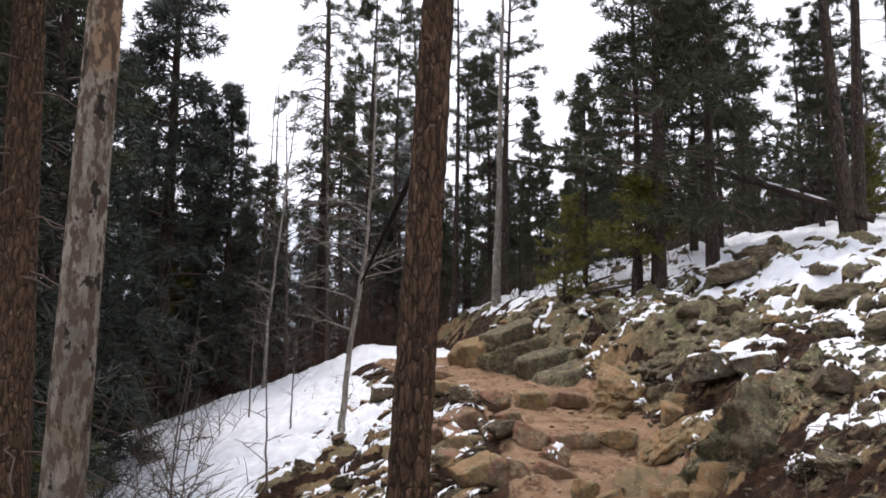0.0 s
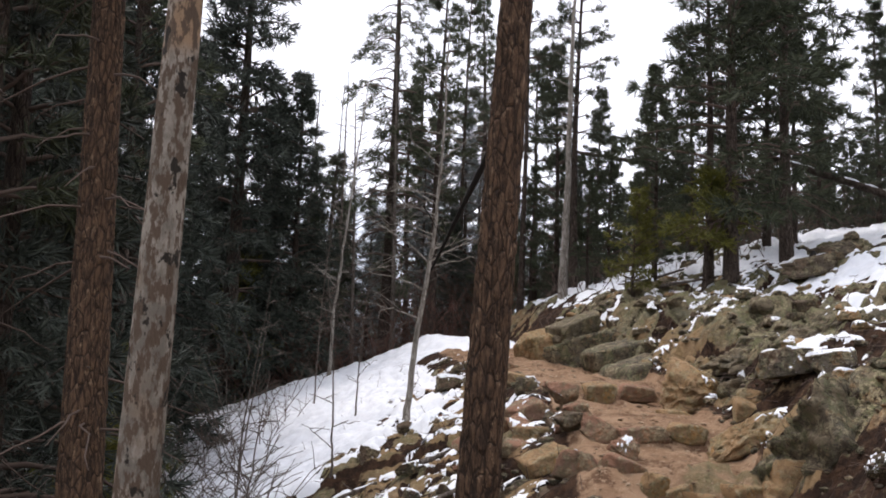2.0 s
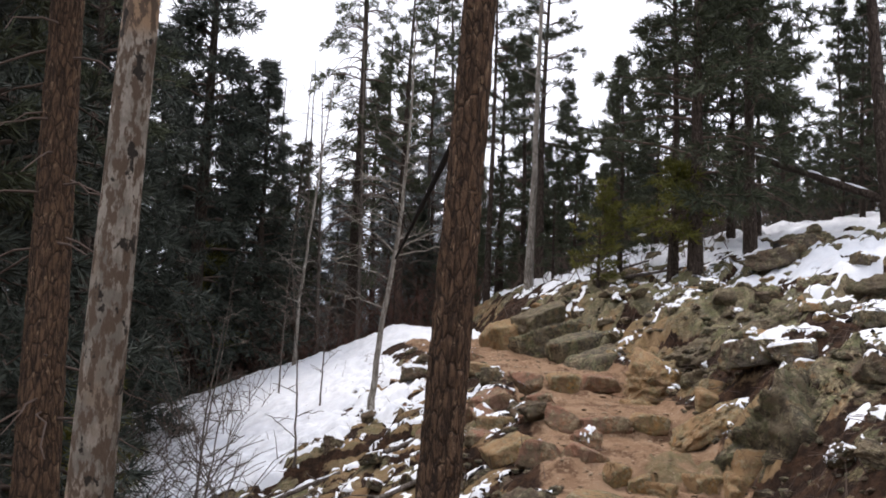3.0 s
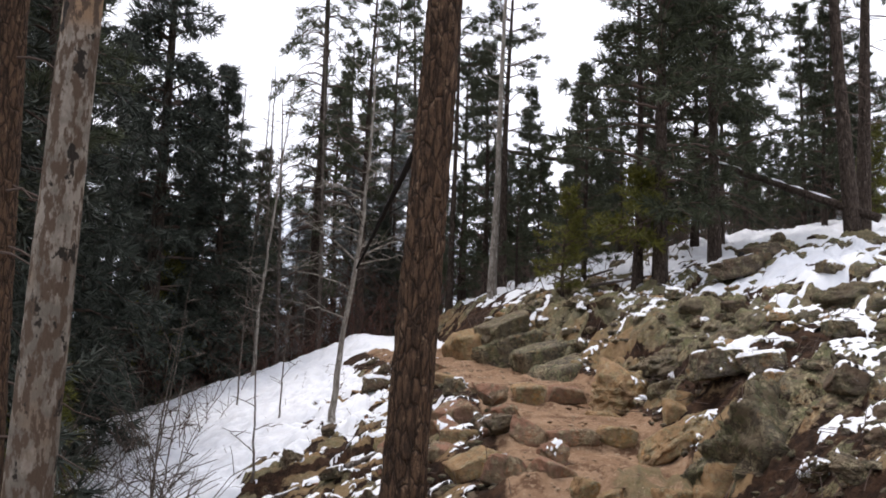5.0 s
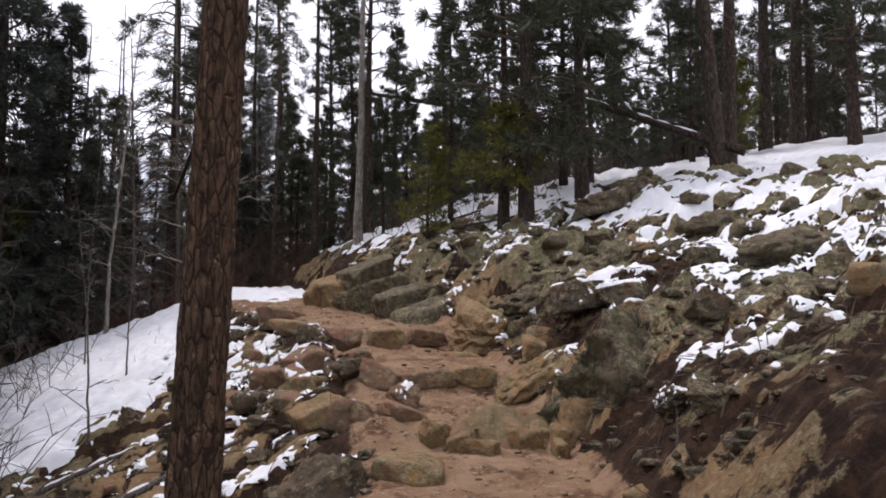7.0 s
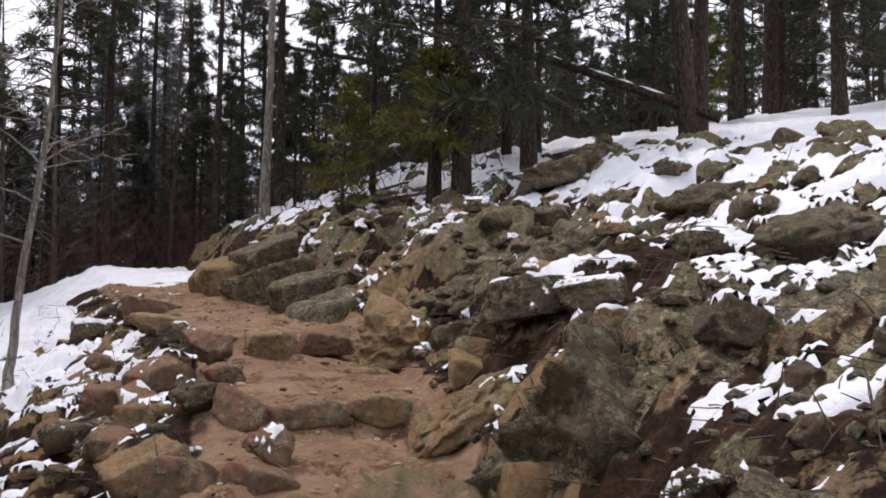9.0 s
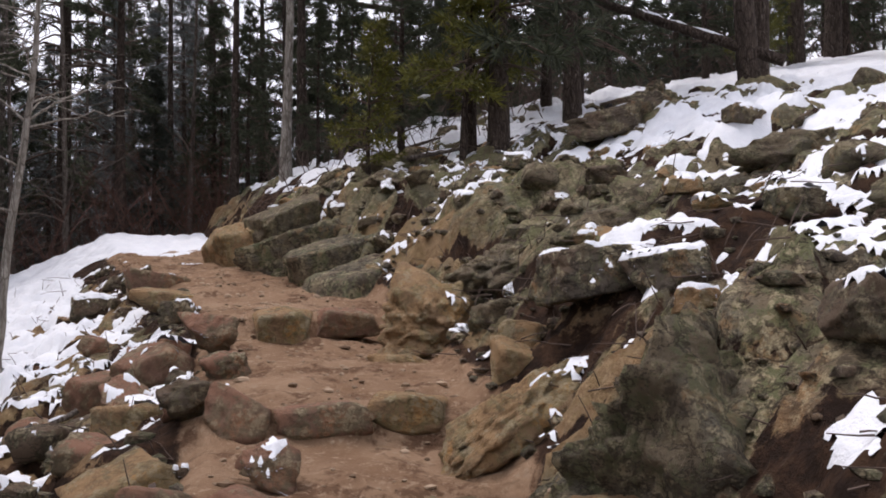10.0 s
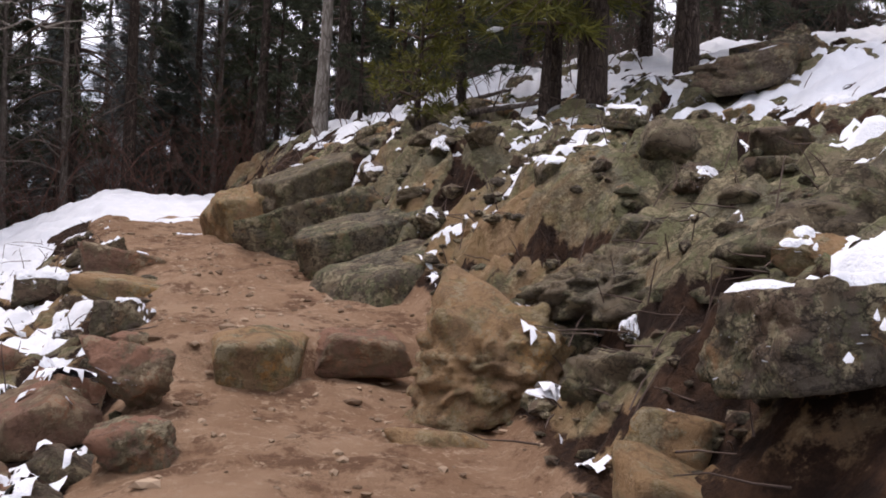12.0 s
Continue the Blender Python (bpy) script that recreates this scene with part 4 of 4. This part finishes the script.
boulder(4.4, 9.9, 2.26, 0.95, 0.8, 0.5, ROCK, "rounded grey boulder half in snow", 20, 0, -6, group=BANK, snow=0.25)
boulder(5.3, 13.2, 2.98, 1.0, 0.7, 0.34, DARK_ROCK, "flat dark rock showing through the snow", 5, 0, -6, group=BANK, snow=0.12)
boulder(6.0, 13.0, 3.10, 0.8, 0.6, 0.36, DARK_ROCK, "flat dark rock showing through the snow", 25, 0, -6, group=BANK)
boulder(5.84, 13.6, 3.26, 0.52, 0.45, 0.30, DARK_ROCK, "dark rounded rock in the snow", 60, 0, 0, group=BANK)
boulder(4.7, 12.2, 2.75, 1.1, 0.7, 0.34, ROCK, "flat brown rock ledge in the snow", 8, 0, -8, group=BANK, snow=0.15)
boulder(2.25, 8.85, 0.86, 0.38, 0.34, 0.56, TAN_ROCK, "orange stone face at the trail side", 20, 0, 0, group=BANK, boxy=True)
boulder(1.62, 8.93, 0.70, 0.44, 0.30, 0.26, TAN_ROCK, "tan stone ledge across the trail", 8, 0, 0, group=BANK, boxy=True)
boulder(1.98, 8.95, 0.72, 0.34, 0.30, 0.28, TAN_ROCK, "tan stone ledge across the trail", -14, 0, 0, group=BANK, boxy=True)
for x, y, w, h, turn in ((1.18, 8.86, 0.26, 0.20, 20), (1.36, 8.72, 0.22, 0.16, -30), (1.80, 8.76, 0.24, 0.20, 35), (2.12, 8.72, 0.26, 0.30, -12), (1.50, 8.58, 0.18, 0.12, 50), (2.02, 8.5, 0.16, 0.12, 5)):
    boulder(x, y, float(trail_z(y)) + 0.04, w, 0.26, h + 0.08, TAN_ROCK, "angular orange-tan rock breaking through the trail", turn, 6, -5, boxy=True, name="ledge_stone", group="broken ledge across the trail")
boulder(2.9, 8.0, 1.0, 0.5, 0.45, 0.5, TAN_ROCK, "rusty stone low on the bank", 35, 0, 0, group=BANK)
boulder(3.2, 7.2, 0.95, 0.6, 0.5, 0.5, TAN_ROCK, "rusty stone low on the bank", 75, 0, 0, group=BANK, snow=0.1)
boulder(2.55, 7.1, 0.66, 0.36, 0.34, 0.3, TAN_ROCK, "tan stone at the foot of the bank", 15, 0, 0, group=BANK, snow=0.3)
boulder(4.3, 15.3, 3.42, 1.1, 0.6, 0.34, DARK_ROCK, "dark flat rock by the stump", 10, 0, -10, group=BANK, snow=0.3)
boulder(5.1, 16.4, 3.82, 1.1, 0.7, 0.5, DARK_ROCK, "dark mossy rock beneath the pines", 0, 0, -10, group=BANK)
boulder(3.9, 17.2, 3.36, 1.6, 0.8, 0.5, DARK_ROCK, "dark rock shelf beneath the pines", 0, 0, -10, group=BANK)


def loose_stones():
    """Stones strewn over both banks."""
    rng = random.Random(19)
    spots = []
    for k in range(250):
        for _ in range(40):
            if k >= 195:
                y = rng.uniform(7, 13.8)
                x = float(trail_x(y)) - 1.0 - abs(rng.gauss(0, 1.6))
            elif k >= 150:
                y = rng.uniform(8.5, 19.5)
                x = float(trail_x(y)) + rng.uniform(2.2, 6.5)
            elif k < 95:
                y = rng.uniform(6.5, 19)
                x = float(trail_x(y)) + 0.75 + abs(rng.gauss(0, 1.3))
            else:
                y = rng.uniform(5.5, 18)
                x = float(trail_x(y)) - 0.78 - abs(rng.gauss(0, 0.9))
            if all((x - a) ** 2 + (y - b) ** 2 > 0.10 for a, b in spots) and math.hypot(x + 0.15, y - 5.5) > 0.4:
                break
        spots.append((x, y))
        s = rng.choice((0.12, 0.16, 0.2, 0.26, 0.34))
        material = rng.choice((ROCK, ROCK, TAN_ROCK, DARK_ROCK)) if k < 95 else rng.choice((DARK_ROCK, ROCK) if 150 <= k < 195 else (DARK_ROCK, RED_ROCK, DARK_ROCK))
        snow = rng.choice((0, 0.2, 0.35, 0.5))
        label = "small broken stone on the bank" + (" with a cap of snow" if snow else "")
        boulder(x, y, ground_z(x, y) + s * 0.12, s * rng.uniform(1, 1.6), s * rng.uniform(0.8, 1.2), s * rng.uniform(0.6, 0.9), material, label,
                rng.uniform(0, 360), rng.uniform(-20, 20), rng.uniform(-20, 20), seed=1000 + k, boxy=rng.random() < 0.5, sub=5 if snow >= 0.3 else 3, snow=snow, name="stone", group="loose stones on the banks")


loose_stones()


def gravel():
    rng = np.random.default_rng(23)
    u, f = ICO[2]
    small = bmesh.new()
    bmesh.ops.create_icosphere(small, subdivisions=1, radius=1)
    u = np.array([p.co[:] for p in small.verts])
    f = np.array([[p.index for p in q.verts] for q in small.faces])
    small.free()
    geo = Geo()
    y = rng.uniform(4, 18.5, 900)
    x = trail_x(y) + rng.uniform(-0.75, 0.85, 900)
    z = base_z(x, y) + relief(x, y)[0]
    for k in range(900):
        s = rng.choice([0.008, 0.012, 0.018, 0.028], p=[0.4, 0.33, 0.2, 0.07])
        v = u * (1 + rng.normal(0, 0.18, (len(u), 1))) * s * np.array([rng.uniform(1, 1.7), 1, rng.uniform(0.5, 0.8)])
        a = rng.uniform(0, 6.28)
        c, q = math.cos(a), math.sin(a)
        v = v @ np.array([[c, q, 0], [-q, c, 0], [0, 0, 1]]) + (x[k], y[k], z[k] + s * 0.2)
        geo.add(v, f)
    tagged(new("gravel", geo.mesh("gravel", GRIT, True)), "loose pebbles and grit on the trail", "gravel", kind="stuff")


def rubble():
    """Broken chips of stone lying in the gaps at the foot of both banks."""
    rng = np.random.default_rng(37)
    chip = bmesh.new()
    bmesh.ops.create_icosphere(chip, subdivisions=1, radius=1)
    u = np.array([p.co[:] for p in chip.verts])
    f = np.array([[p.index for p in q.verts] for q in chip.faces])
    chip.free()
    for name, material, count in (("rubble", DARK_ROCK, 1100),):
        geo = Geo()
        y = rng.uniform(6, 18, count)
        side = rng.random(count) < 0.68
        x = trail_x(y) + np.where(side, 0.72 + np.abs(rng.normal(0, 1.0, count)), -0.74 - np.abs(rng.normal(0, 0.7, count)))
        z = base_z(x, y) + relief(x, y)[0]
        for k in np.flatnonzero(snow_depth(x, y) < -0.06):
            s = rng.choice([0.016, 0.026, 0.04, 0.06], p=[0.3, 0.36, 0.24, 0.10])
            n = rng.normal(0, 1, (7, 3))
            n /= np.linalg.norm(n, axis=1, keepdims=True)
            r = 1 / np.maximum((u @ n.T / rng.uniform(0.6, 0.95, 7)).max(1), 0.75)
            v = u * r[:, None] * s * np.array([rng.uniform(1, 1.7), 1, rng.uniform(0.5, 0.9)])
            a = rng.uniform(0, 6.28)
            c, q = math.cos(a), math.sin(a)
            v = v @ np.array([[c, q, 0], [-q, c, 0], [0, 0, 1]]) + (x[k], y[k], z[k] + s * 0.25)
            geo.add(v, f)
        tagged(new(name, geo.mesh(name, material, True)), "broken chips of stone between the rocks", "rubble", kind="stuff")


rubble()


def litter():
    """Dead stalks and twigs lying and standing on the banks."""
    rng = np.random.default_rng(29)
    geo = Geo()
    for k in range(900):
        y = rng.uniform(6, 19)
        up = rng.random() < 0.6
        x = float(trail_x(y)) + (0.7 + abs(rng.normal(0, 1.2)) if up else -0.8 - abs(rng.normal(0, 1.2)))
        z = ground_z(x, y) if k < 500 else base_at(x, y)
        p = np.array([x, y, z])
        if rng.random() < 0.5:
            a = limb_line(rng, p, rng.uniform(0, 6.28), rng.uniform(0.04, 0.12), rng.uniform(1.0, 3.0), 0.6, 4)
        else:
            a = limb_line(rng, p + (0, 0, 0.02), rng.uniform(0, 6.28), rng.uniform(0.1, 0.35), rng.uniform(-0.1, 0.2), 0.0, 4)
        geo.tube(a, np.linspace(0.0045, 0.002, 4), 3)
    tagged(new("twig_litter", geo.mesh("twig_litter", TWIG)), "dry stalks and twigs among the rocks", "twigs", kind="stuff")


gravel()
litter()


def snow_dusting():
    """Thin ragged snow draped over stones and litter on both banks."""
    step = 0.025
    for o0, o1 in ((0.80, 4.3), (-2.7, -0.80)):
        off, ys = np.arange(o0, o1, step), np.arange(6.2, 18.6, step)
        o, y = np.meshgrid(off, ys)
        x = trail_x(y) + o
        z = base_z(x, y) + relief(x, y)[0]
        top = np.full(z.shape, -99.0)
        for p in STONES:
            j = np.round((p[:, 1] - 6.2) / step).astype(int)
            i = np.round((p[:, 0] - trail_x(p[:, 1]) - o0) / step).astype(int)
            inside = (i >= 0) & (i < len(off)) & (j >= 0) & (j < len(ys))
            if inside.any():
                np.maximum.at(top, (j[inside], i[inside]), p[inside, 2])
        for _ in range(2):
            p = np.pad(top, 1, mode="edge")
            around = np.stack([p[:-2, 1:-1], p[2:, 1:-1], p[1:-1, :-2], p[1:-1, 2:]])
            there = around > -50
            fill = np.where(there, around, 0).sum(0) / np.maximum(there.sum(0), 1)
            top = np.where((top < -50) & (there.sum(0) >= 2), fill, top)
        z = np.maximum(z, top)
        soft = z.copy()
        for _ in range(3):
            p = np.pad(soft, 1, mode="edge")
            soft = (p[:-2, 1:-1] + p[2:, 1:-1] + p[1:-1, :-2] + p[1:-1, 2:] + 2 * soft) / 6
        gy, gx = np.gradient(soft, step)
        flat = 1 / np.sqrt(1 + gx * gx + gy * gy)
        lee = np.abs(o) - 0.8
        m = 0.55 * fbm(x, y * 1.2, 0.42, 83, 4) + 0.6 * value_noise(x, y, 1.6, 87) + 0.25 * (flat - 0.75) + 0.9 * (soft - z)
        if o0 > 0:
            m = m - 0.47 + 0.13 * np.minimum(lee, 2.2) + 0.03 * (1 - smooth(y, 8.0, 9.5))
        else:
            m = m - 0.10 + 0.06 * lee
        for cx, cy, w, d in ((3.5, 8.75, 0.2, 0.28), (3.25, 8.1, 0.16, 0.3), (3.0, 7.55, 0.2, 0.22), (3.4, 9.5, 0.18, 0.1), (2.8, 10.75, 0.36, 0.28), (3.1, 10.7, 0.36, 0.24), (4.0, 9.0, 0.25, 0.2)):
            m = m + (0.48 + 0.6 * fbm(x, y, 0.22, 91, 3)) * np.exp(-(((x - cx) / w) ** 2 + ((y - cy) / d) ** 2))
        m = m - 1.2 * (1 - smooth(flat, 0.48, 0.75)) + 0.42 * fbm(x, y, 0.11, 93, 3) - 0.02
        h = np.maximum(soft, 0.5 * soft + 0.5 * z) + np.clip(0.10 * m, -0.04, 0.03) + np.where(m > 0, 0.004, 0)
        faces = grid_faces(x.shape[1], x.shape[0])
        mv, zv = m.ravel()[faces], z.ravel()[faces]
        faces = faces[((mv > 0).sum(1) >= 1) & (mv.min(1) > -0.35) & (zv.max(1) - zv.min(1) < 0.045)]
        used, back = np.unique(faces, return_inverse=True)
        v = np.stack([x.ravel(), y.ravel(), h.ravel()], 1)[used]
        tagged(new("snow_dusting", mesh_of("snow_dusting", v, back.reshape(-1, 4), SNOW)), "thin ragged white snow on stones and litter", "snow", kind="stuff")


snow_dusting()
